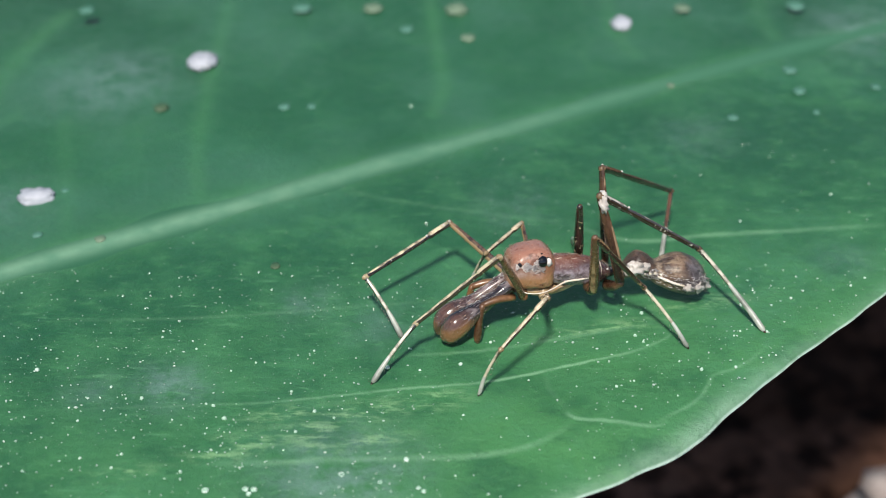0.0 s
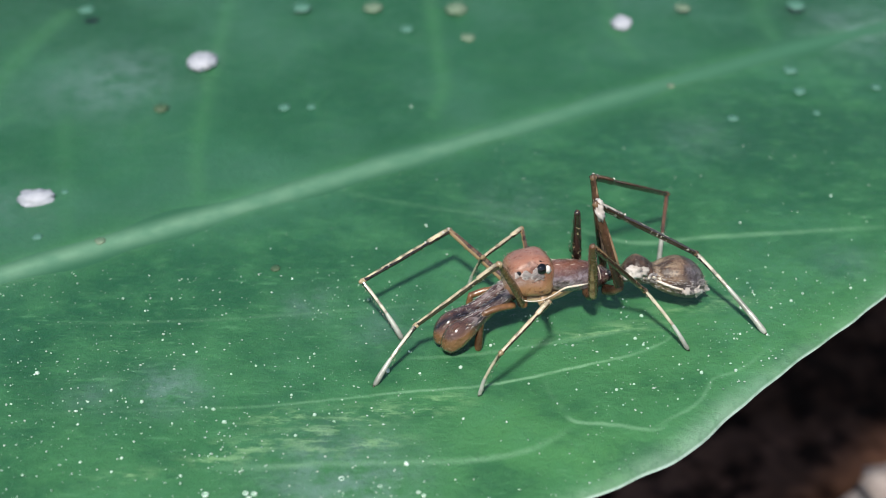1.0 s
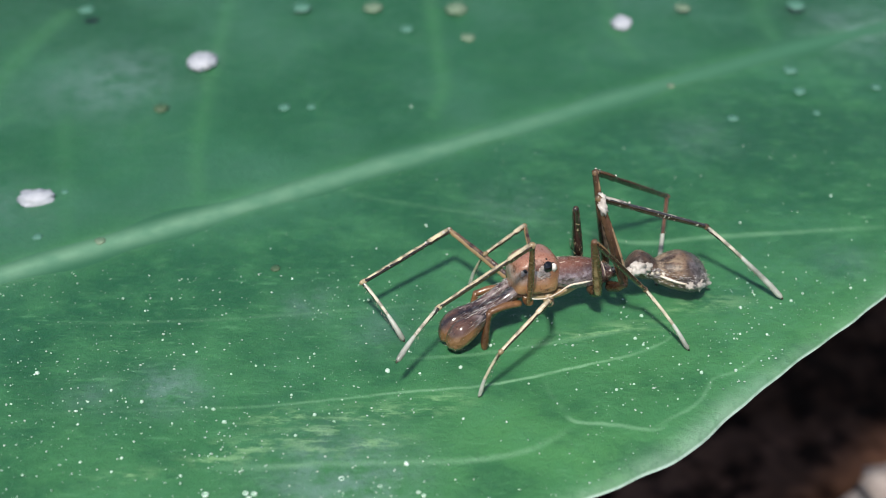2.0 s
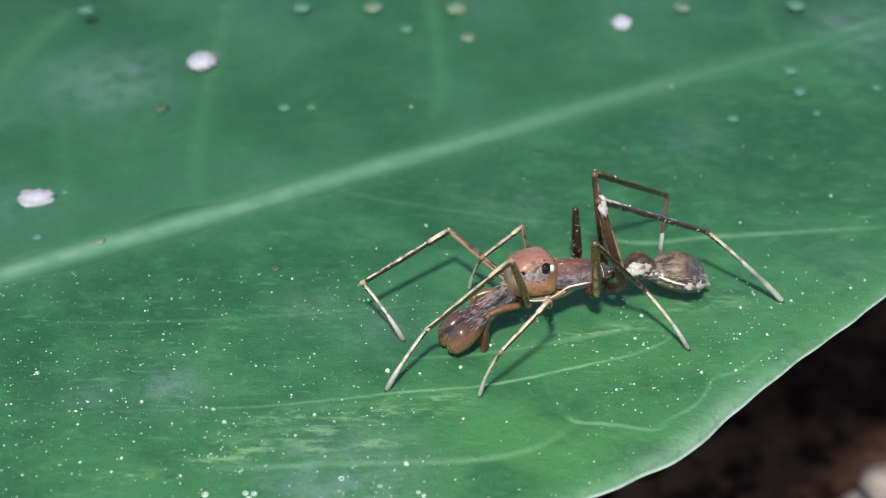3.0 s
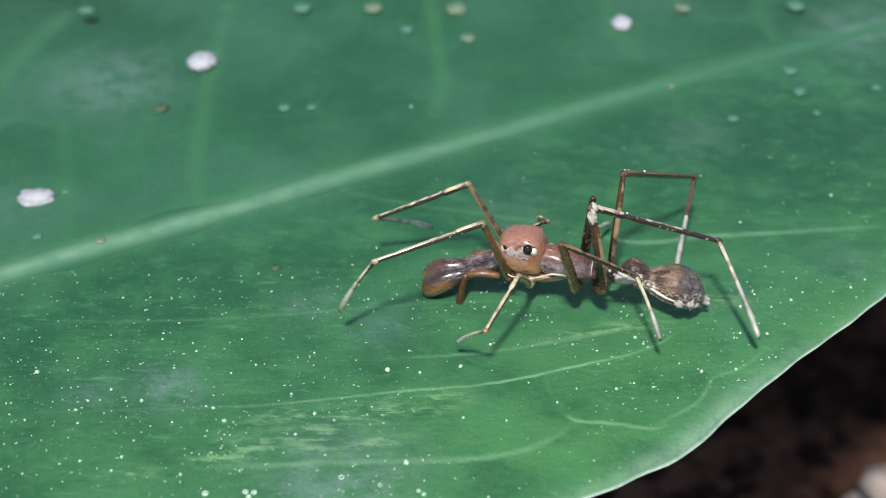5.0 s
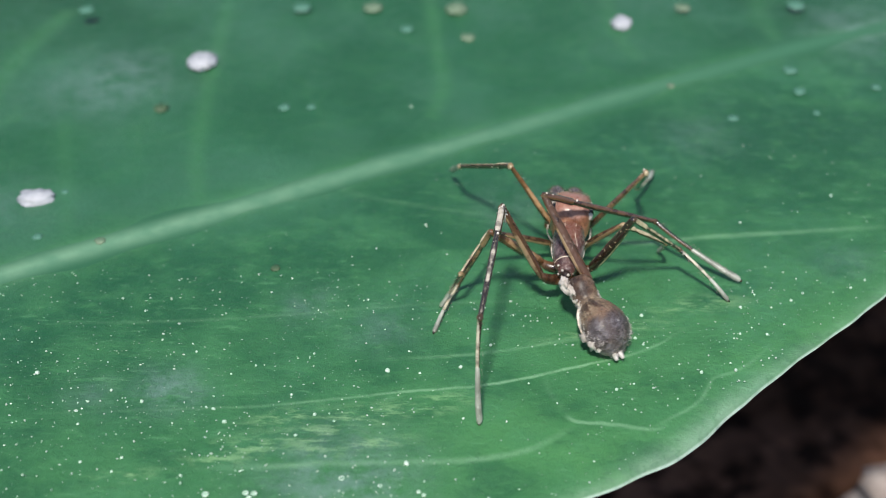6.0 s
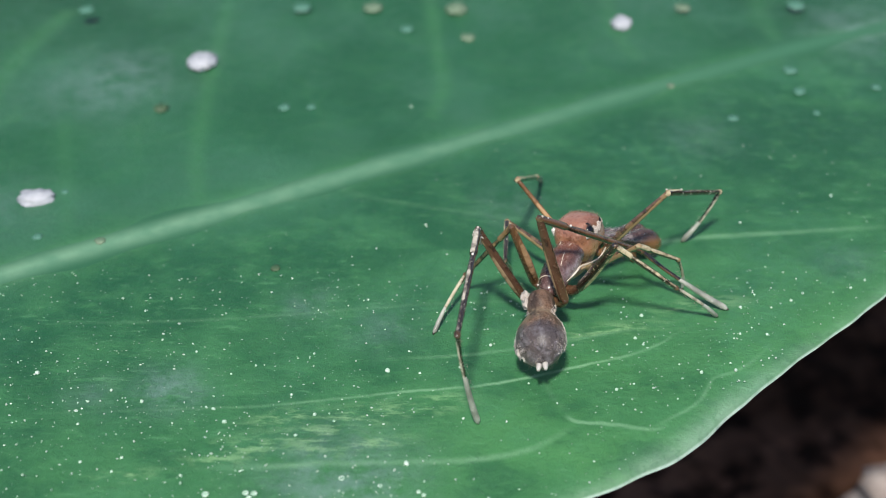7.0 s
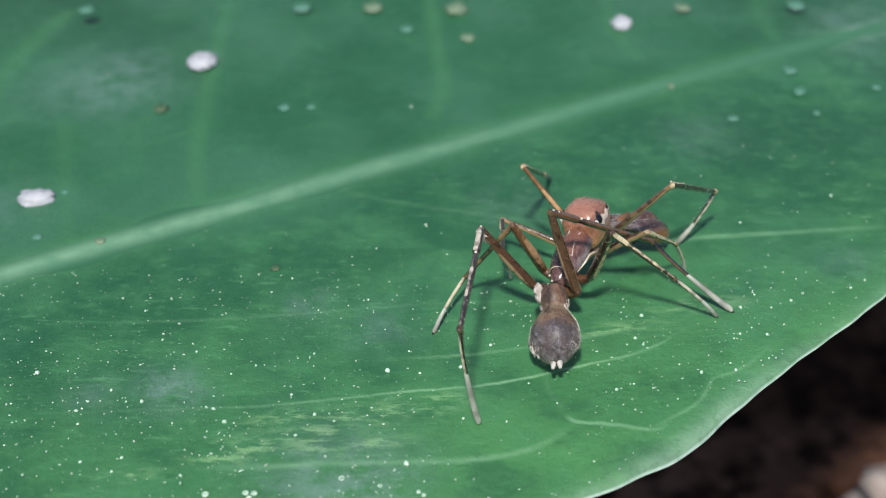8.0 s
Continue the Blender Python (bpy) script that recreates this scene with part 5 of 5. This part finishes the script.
    leg_key("L2", 6, 1.25, -1.42, 1.58, 0.46, -3.01, 1.36, -0.05, -2.69, 0.05)
    leg_key("L2", 6.1, 1.84, -1.5, 1.96, 1.5, -3.25, 1.83, 1.45, -2.42, 0.65)
    leg_key("L2", 6.2, 1.83, -1.27, 1.82, 1.55, -3.04, 1.75, 1.76, -2.28, 0.55)
    leg_key("L2", 6.3, 1.37, -0.02, 0.74, 1.51, -1.7, 1.35, 1.73, -1.12, 0.05)
    leg_key("L2", 6.5, 1.67, -0.85, 1.25, 1.66, 0.31, -0.12, 1.77, -1.12, 0.05)
    leg_key("L2", 6.8, 1.81, -0.41, 1.24, 1.65, -2.19, 1.18, 1.89, -1.33, 0.05)
    leg_key("L2", 7, 1.77, -0.4, 1.23, 1.66, -2.19, 1.2, 1.89, -1.35, 0.05)
    leg_key("L2", 7.5, 1.61, -0.39, 1.27, 1.6, -2.18, 1.23, 1.88, -1.4, 0.05)
    leg_key("L2", 8, 1.64, -0.36, 1.26, 1.59, -2.15, 1.26, 1.87, -1.43, 0.05)
    leg_key("R2", 0, 2.15, -0.75, 1.34, 1.15, -2.22, 1.39, 0.74, -1.86, 0.05)
    leg_key("R2", 0.5, 2.16, -0.84, 1.35, 1.05, -2.23, 1.39, 0.7, -1.83, 0.05)
    leg_key("R2", 1, 2.14, -0.87, 1.32, 1.06, -2.28, 1.38, 0.68, -1.88, 0.05)
    leg_key("R2", 1.2, 2.16, -0.79, 1.33, 0.98, -2.14, 1.25, 0.57, -1.47, 0.05)
    leg_key("R2", 1.5, 2.24, -0.77, 1.34, 1.16, -2.19, 1.39, 0.76, -1.83, 0.05)
    leg_key("R2", 1.7, 2.24, -0.8, 1.36, 1.13, -2.19, 1.4, 0.75, -1.86, 0.05)
    leg_key("R2", 2.8, 2.18, -0.86, 1.38, 1.01, -2.21, 1.27, 0.59, -1.57, 0.05)
    leg_key("R2", 2.9, 2.19, -0.87, 1.37, 1.1, -2.28, 1.38, 0.7, -1.88, 0.05)
    leg_key("R2", 3, 2.16, -0.9, 1.39, 1.05, -2.3, 1.39, 0.7, -1.89, 0.05)
    leg_key("R2", 3.5, 2.18, -0.89, 1.4, 1, -2.23, 1.28, 0.6, -1.61, 0.05)
    leg_key("R2", 4, 2.16, -1.01, 1.47, 1.04, -2.4, 1.4, 0.71, -2, 0.05)
    leg_key("R2", 4.3, 2.24, -0.93, 1.4, 1.12, -2.32, 1.4, 0.71, -1.99, 0.05)
    leg_key("R2", 4.5, 2.23, -2.84, 2.77, 1.3, -2.19, 1.38, 0.83, -1.86, 0.05)
    leg_key("R2", 4.7, 2.28, -0.36, 1.07, 1.46, -1.93, 1.29, 0.83, -1.57, 0.05)
    leg_key("R2", 5.8, 5.38, 0.09, 1.16, 5.41, -1.68, 1.44, 5.68, -1.4, 0.05)
    leg_key("R2", 5.9, 4.19, -1.9, 2.11, 5.73, -1.29, 1.44, 5.74, -0.93, 0.05)
    leg_key("R2", 6, 4.77, -1.9, 2.17, 6.07, -1.28, 1.11, 6.04, -0.25, 0.1)
    leg_key("R2", 6.1, 5.02, -1.81, 2.17, 6.2, -0.95, 1.13, 6.66, -0.04, 0.12)
    leg_key("R2", 6.2, 5.16, -2.11, 2.27, 6.29, -1.13, 1.28, 6.36, -0.27, 0.13)
    leg_key("R2", 6.3, 5.23, -2.22, 2.01, 6.47, -1.39, 1.03, 7.52, -1.37, 0.05)
    leg_key("R2", 6.5, 5.74, -2.79, 1.96, 6.86, -1.78, 0.99, 7.81, -1.24, 0.05)
    leg_key("R2", 6.8, 5.55, -2.78, 2.2, 6.43, -1.72, 1.07, 7.14, -0.98, 0.05)
    leg_key("R2", 7, 5.05, -3.19, 2.41, 6.25, -2.37, 1.36, 6.54, -1.85, 0.05)
    leg_key("R2", 7.5, 5.02, -2.85, 2.4, 6.21, -1.98, 1.38, 6.61, -1.6, 0.05)
    leg_key("R2", 8, 5.32, -2.63, 2.45, 6.26, -1.6, 1.33, 6.69, -1.09, 0.05)


def key_hind_legs():
    leg_key("L3", 0, 3.8, -4.2, 3.28, 5.24, -3.61, 1.26, 6.35, -4.51, 0.05)
    leg_key("L3", 0.5, 3.8, -4.28, 3.29, 5.23, -3.66, 1.26, 6.4, -4.48, 0.05)
    leg_key("L3", 1, 3.73, -4.35, 3.23, 5.25, -3.65, 1.3, 6.37, -4.48, 0.05)
    leg_key("L3", 1.2, 3.85, -4.15, 3.26, 5.3, -3.53, 1.24, 6.37, -4.49, 0.05)
    leg_key("L3", 1.5, 3.86, -4.17, 3.27, 5.31, -3.52, 1.26, 6.37, -4.48, 0.05)
    leg_key("L3", 1.7, 3.8, -4.15, 3.25, 5.27, -3.54, 1.25, 6.37, -4.46, 0.05)
    leg_key("L3", 2.8, 3.76, -4.28, 3.23, 5.28, -3.61, 1.28, 6.39, -4.48, 0.05)
    leg_key("L3", 2.9, 3.81, -4.24, 3.26, 5.27, -3.6, 1.26, 6.39, -4.48, 0.05)
    leg_key("L3", 3, 3.79, -4.26, 3.25, 5.27, -3.61, 1.26, 6.39, -4.48, 0.05)
    leg_key("L3", 3.5, 3.78, -4.25, 3.24, 5.27, -3.6, 1.26, 6.39, -4.48, 0.05)
    leg_key("L3", 4, 3.73, -4.29, 3.27, 5.27, -3.67, 1.32, 6.4, -4.45, 0.05)
    leg_key("L3", 4.3, 3.83, -4.2, 3.29, 5.28, -3.58, 1.28, 6.39, -4.45, 0.05)
    leg_key("L3", 4.5, 3.93, -4.14, 3.23, 5.37, -3.44, 1.23, 6.39, -4.46, 0.05)
    leg_key("L3", 4.7, 3.81, -4.13, 3.2, 5.29, -3.47, 1.23, 6.35, -4.47, 0.05)
    leg_key("L3", 5.8, 1.72, -3.28, 2.7, 1.17, -5.65, 1.91, 0.95, -5.86, 0.06)
    leg_key("L3", 5.9, 1.22, -2.57, 2.73, 0.88, -5.09, 2.42, 0.49, -6.92, 2.36)
    leg_key("L3", 6, 1.24, -2.79, 2.56, 0.4, -2.04, 0.27, -0.24, -3.78, 0.05)
    leg_key("L3", 6.1, 1.49, -2.68, 2.52, 0.42, -2.06, 0.27, -0.24, -3.8, 0.05)
    leg_key("L3", 6.2, 1.56, -2.84, 2.63, 0.48, -2.12, 0.42, -0.24, -3.8, 0.05)
    leg_key("L3", 6.3, 1.86, -3.16, 2.85, 0.71, -2.34, 0.72, -0.24, -3.8, 0.05)
    leg_key("L3", 6.5, 1.95, -3.42, 3, 0.72, -2.48, 0.96, -0.24, -3.8, 0.05)
    leg_key("L3", 6.8, 1.75, -3.13, 2.93, 0.6, -2.3, 0.79, -0.24, -3.8, 0.05)
    leg_key("L3", 7, 1.75, -3.12, 2.95, 0.6, -2.31, 0.81, -0.24, -3.8, 0.05)
    leg_key("L3", 7.5, 1.66, -2.85, 2.85, 0.54, -2.21, 0.64, -0.25, -3.8, 0.05)
    leg_key("L3", 8, 1.79, -2.93, 2.87, 0.59, -2.26, 0.7, -0.25, -3.8, 0.05)
    leg_key("R3", 0, 3.53, -2.63, 3.15, 3.6, -1.29, 0.96, 3.67, 0.34, 0.05)
    leg_key("R3", 0.5, 3.5, -2.68, 3.15, 3.55, -1.3, 0.99, 3.66, 0.31, 0.05)
    leg_key("R3", 1, 3.46, -2.72, 3.12, 3.51, -1.36, 0.95, 3.64, 0.27, 0.05)
    leg_key("R3", 1.2, 3.46, -2.71, 3.13, 3.51, -1.32, 0.98, 3.65, 0.3, 0.05)
    leg_key("R3", 1.5, 3.46, -2.52, 3.16, 3.54, -1.24, 0.95, 3.65, 0.4, 0.05)
    leg_key("R3", 1.7, 3.43, -2.56, 3.15, 3.54, -1.25, 0.96, 3.65, 0.38, 0.05)
    leg_key("R3", 2.8, 3.42, -2.63, 3.12, 3.54, -1.27, 0.96, 3.65, 0.36, 0.05)
    leg_key("R3", 2.9, 3.43, -2.59, 3.15, 3.55, -1.26, 0.97, 3.65, 0.37, 0.05)
    leg_key("R3", 3, 3.42, -2.59, 3.14, 3.54, -1.25, 0.96, 3.65, 0.38, 0.05)
    leg_key("R3", 3.5, 3.43, -2.58, 3.13, 3.54, -1.25, 0.94, 3.65, 0.39, 0.05)
    leg_key("R3", 4, 3.36, -2.65, 3.14, 3.49, -1.31, 0.96, 3.62, 0.32, 0.05)
    leg_key("R3", 4.3, 3.43, -2.6, 3.16, 3.54, -1.26, 0.98, 3.65, 0.36, 0.05)
    leg_key("R3", 4.5, 3.63, -2.63, 3.12, 3.7, -1.27, 0.95, 3.77, 0.37, 0.05)
    leg_key("R3", 4.7, 3.72, -2.46, 3.14, 3.79, -1.12, 0.96, 3.87, 0.51, 0.05)
    leg_key("R3", 5.8, 5.1, -2.89, 3.05, 6.19, -1.23, 1.43, 7.22, -0.26, 0.21)
    leg_key("R3", 5.9, 4.88, -2.54, 2.82, 6.27, -1.46, 0.95, 7.65, -2.33, 0.05)
    leg_key("R3", 6, 4.93, -2.68, 2.88, 6.41, -1.57, 1.1, 7.7, -2.41, 0.05)
    leg_key("R3", 6.1, 4.94, -2.62, 2.94, 6.46, -1.69, 1.11, 7.71, -2.59, 0.05)
    leg_key("R3", 6.2, 5.06, -2.96, 2.9, 6.35, -1.88, 0.97, 7.87, -2.45, 0.04)
    leg_key("R3", 6.3, 4.48, -3.54, 2.8, 6.2, -2.57, 1.17, 7.7, -2.49, 0.06)
    leg_key("R3", 6.5, 4.33, -4.15, 3.17, 6.06, -3.56, 1.38, 7.3, -3.11, 0.05)
    leg_key("R3", 6.8, 4.3, -4.19, 3.12, 6.05, -3.58, 1.36, 7.3, -3.11, 0.05)
    leg_key("R3", 7, 4.3, -4.19, 3.13, 6.06, -3.61, 1.36, 7.3, -3.11, 0.05)
    leg_key("R3", 7.5, 4.2, -3.81, 3.14, 6.02, -3.36, 1.39, 7.3, -3.11, 0.05)
    leg_key("R3", 8, 4.24, -3.71, 3.19, 6.04, -3.29, 1.42, 7.3, -3.11, 0.05)
    leg_key("L4", 0, 4.01, -2.8, 3.62, 6.89, -1.84, 1.24, 8.44, -3.84, 0.05)
    leg_key("L4", 0.5, 3.94, -2.8, 3.6, 6.86, -1.88, 1.24, 8.45, -3.85, 0.05)
    leg_key("L4", 1, 3.89, -3, 3.6, 6.78, -1.95, 1.27, 8.48, -3.81, 0.05)
    leg_key("L4", 1.2, 3.6, -2.48, 3.39, 6.71, -1.03, 1.62, 8.83, -2.56, 0.61)
    leg_key("L4", 1.5, 3.97, -2.54, 3.54, 7.1, -1.26, 1.68, 9.15, -2.25, 0.05)
    leg_key("L4", 1.7, 4, -2.59, 3.55, 7.11, -1.27, 1.68, 9.14, -2.3, 0.05)
    leg_key("L4", 2.8, 3.98, -2.85, 3.62, 7.09, -1.6, 1.7, 9.15, -2.53, 0.05)
    leg_key("L4", 2.9, 3.98, -2.84, 3.61, 7.08, -1.56, 1.7, 9.17, -2.44, 0.05)
    leg_key("L4", 3, 3.97, -2.86, 3.61, 7.08, -1.57, 1.71, 9.16, -2.44, 0.05)
    leg_key("L4", 3.5, 4, -2.93, 3.62, 7.07, -1.58, 1.7, 9.17, -2.41, 0.05)
    leg_key("L4", 4, 3.91, -2.97, 3.61, 6.99, -1.62, 1.72, 9.11, -2.38, 0.05)
    leg_key("L4", 4.3, 4.04, -2.79, 3.61, 7.12, -1.47, 1.7, 9.27, -2.18, 0.05)
    leg_key("L4", 4.5, 4.15, -2.67, 3.58, 7.16, -1.5, 1.46, 9.14, -2.89, 0.05)
    leg_key("L4", 4.7, 4.05, -2.86, 3.6, 7.06, -1.75, 1.45, 9.13, -3.02, 0.05)
    leg_key("L4", 5.8, 2.66, -4.23, 3.31, 3.68, -7.9, 2.7, 4.88, -7.18, 0.28)
    leg_key("L4", 5.9, 1.6, -2.6, 3.31, 0.91, -6.34, 2.65, 0.89, -7.37, 0.05)
    leg_key("L4", 6, 1.52, -2.84, 3.39, 0.89, -6.6, 2.74, 0.89, -7.36, 0.05)
    leg_key("L4", 6.1, 1.66, -2.82, 3.3, 0.79, -6.53, 2.73, 0.89, -7.34, 0.05)
    leg_key("L4", 6.2, 1.22, -3.06, 3.24, 0.59, -6.84, 2.77, 0.89, -7.36, 0.04)
    leg_key("L4", 6.3, 0.86, -3.45, 3.15, 0.44, -7.27, 2.82, 0.85, -7.33, 0.05)
    leg_key("L4", 6.5, 0.68, -3.63, 3.1, 0.38, -7.46, 2.82, 0.84, -7.35, 0.06)
    leg_key("L4", 6.8, 0.67, -3.35, 3.01, 0.32, -7.19, 2.8, 0.85, -7.33, 0.05)
    leg_key("L4", 7, 0.89, -3.53, 3.16, 0.34, -7.33, 2.8, 0.85, -7.33, 0.05)
    leg_key("L4", 7.5, 0.7, -3.33, 2.97, 0.29, -7.16, 2.78, 0.86, -7.33, 0.04)
    leg_key("L4", 8, 0.97, -3.3, 3.02, 0.4, -7.11, 2.79, 0.87, -7.35, 0.04)
    leg_key("R4", 0, 4.2, -1.16, 3.39, 6.46, 1.06, 1.19, 5.92, -1.44, 0.05)
    leg_key("R4", 0.5, 4.12, -1.32, 3.41, 6.39, 0.92, 1.24, 5.86, -1.56, 0.05)
    leg_key("R4", 1, 3.93, -1.57, 3.46, 6.28, 0.69, 1.4, 5.83, -1.72, 0.05)
    leg_key("R4", 1.2, 4.05, -1.31, 3.47, 6.36, 0.86, 1.27, 5.85, -1.61, 0.05)
    leg_key("R4", 1.5, 4.05, -1.28, 3.45, 6.35, 0.86, 1.21, 5.85, -1.64, 0.05)
    leg_key("R4", 1.7, 4.01, -1.28, 3.44, 6.33, 0.85, 1.21, 5.85, -1.65, 0.05)
    leg_key("R4", 2.8, 4.01, -1.45, 3.46, 6.26, 0.78, 1.26, 5.84, -1.71, 0.05)
    leg_key("R4", 2.9, 3.98, -1.36, 3.45, 6.31, 0.81, 1.26, 5.84, -1.67, 0.05)
    leg_key("R4", 3, 3.98, -1.37, 3.44, 6.31, 0.81, 1.26, 5.84, -1.67, 0.05)
    leg_key("R4", 3.5, 3.94, -1.4, 3.43, 6.26, 0.81, 1.28, 5.85, -1.67, 0.05)
    leg_key("R4", 4, 3.88, -1.44, 3.43, 6.23, 0.78, 1.32, 5.84, -1.69, 0.05)
    leg_key("R4", 4.3, 3.98, -1.31, 3.42, 6.32, 0.85, 1.24, 5.85, -1.64, 0.05)
    leg_key("R4", 4.5, 4.34, -1.42, 3.49, 6.48, 0.85, 1.22, 5.85, -1.62, 0.05)
    leg_key("R4", 4.7, 4.55, -1.2, 3.43, 6.78, 0.92, 1.1, 6.19, -1.61, 0.05)
    leg_key("R4", 5.8, 3.99, -2.69, 3.72, 7.06, -1.36, 1.78, 8.87, -2.61, 0.05)
    leg_key("R4", 5.9, 3.5, -2.34, 3.48, 6.46, -0.88, 1.48, 8.74, -2.19, 0.51)
    leg_key("R4", 6, 2.67, -1.65, 2.93, 5.86, -0.36, 1.19, 8.11, -1.65, 0.14)
    leg_key("R4", 6.1, 3.07, -2.4, 3.34, 5.81, -0.99, 1.01, 7.68, -2.84, 0.05)
    leg_key("R4", 6.2, 2.36, -2.43, 3.32, 5.42, -1.07, 1.39, 7.72, -2.39, 0.5)
    leg_key("R4", 6.3, 1.95, -3.08, 3.1, 5.49, -2.1, 1.91, 7.73, -1.62, 0.3)
    leg_key("R4", 6.5, 2.44, -3.73, 3.62, 5.49, -2.38, 1.67, 7.78, -2.39, 0.06)
    leg_key("R4", 6.8, 2.4, -3.58, 3.59, 5.29, -2.12, 1.49, 7.59, -2.8, 0.05)
    leg_key("R4", 7, 2.42, -3.73, 3.65, 5.29, -2.24, 1.54, 7.59, -2.8, 0.05)
    leg_key("R4", 7.5, 2.53, -3.29, 3.61, 5.43, -1.92, 1.47, 7.66, -2.85, 0.05)
    leg_key("R4", 8, 2.72, -3.33, 3.56, 5.62, -1.79, 1.53, 7.73, -2.89, 0.05)



def motions():
    key_body()
    key_front_legs()
    key_hind_legs()
    add_turning_steps()
    times = [i / 10 for i in range(81)]
    poses = {t: body_pose(t) for t in times}
    walk(spider, [(t, poses[t]) for t in times])
    walk(abdomen, [(t, turned(*glide(BODY, t)[6:8])) for t in times])
    for jaw in jaws:
        walk(jaw, [(t, Matrix.Translation(Vector((2.6, 0, 0)) * MM) @ turned(*glide(BODY, t)[8:10])) for t in times])
    for name, (pair, sg, *segments) in LEGS.items():
        hx, hy, hz = HIP[pair]
        chain = []
        for t in times:
            hip = poses[t] @ (Vector((hx, hy * sg, hz)) * MM) / MM
            pts = reach(leg_points(name, t, hip), LENGTH[pair])
            inv = poses[t].inverted()
            chain.append((t, [inv @ (p * MM) / MM for p in pts]))
        for i, seg in enumerate(segments):
            walk(seg, segment_rows(chain, i))


motions()
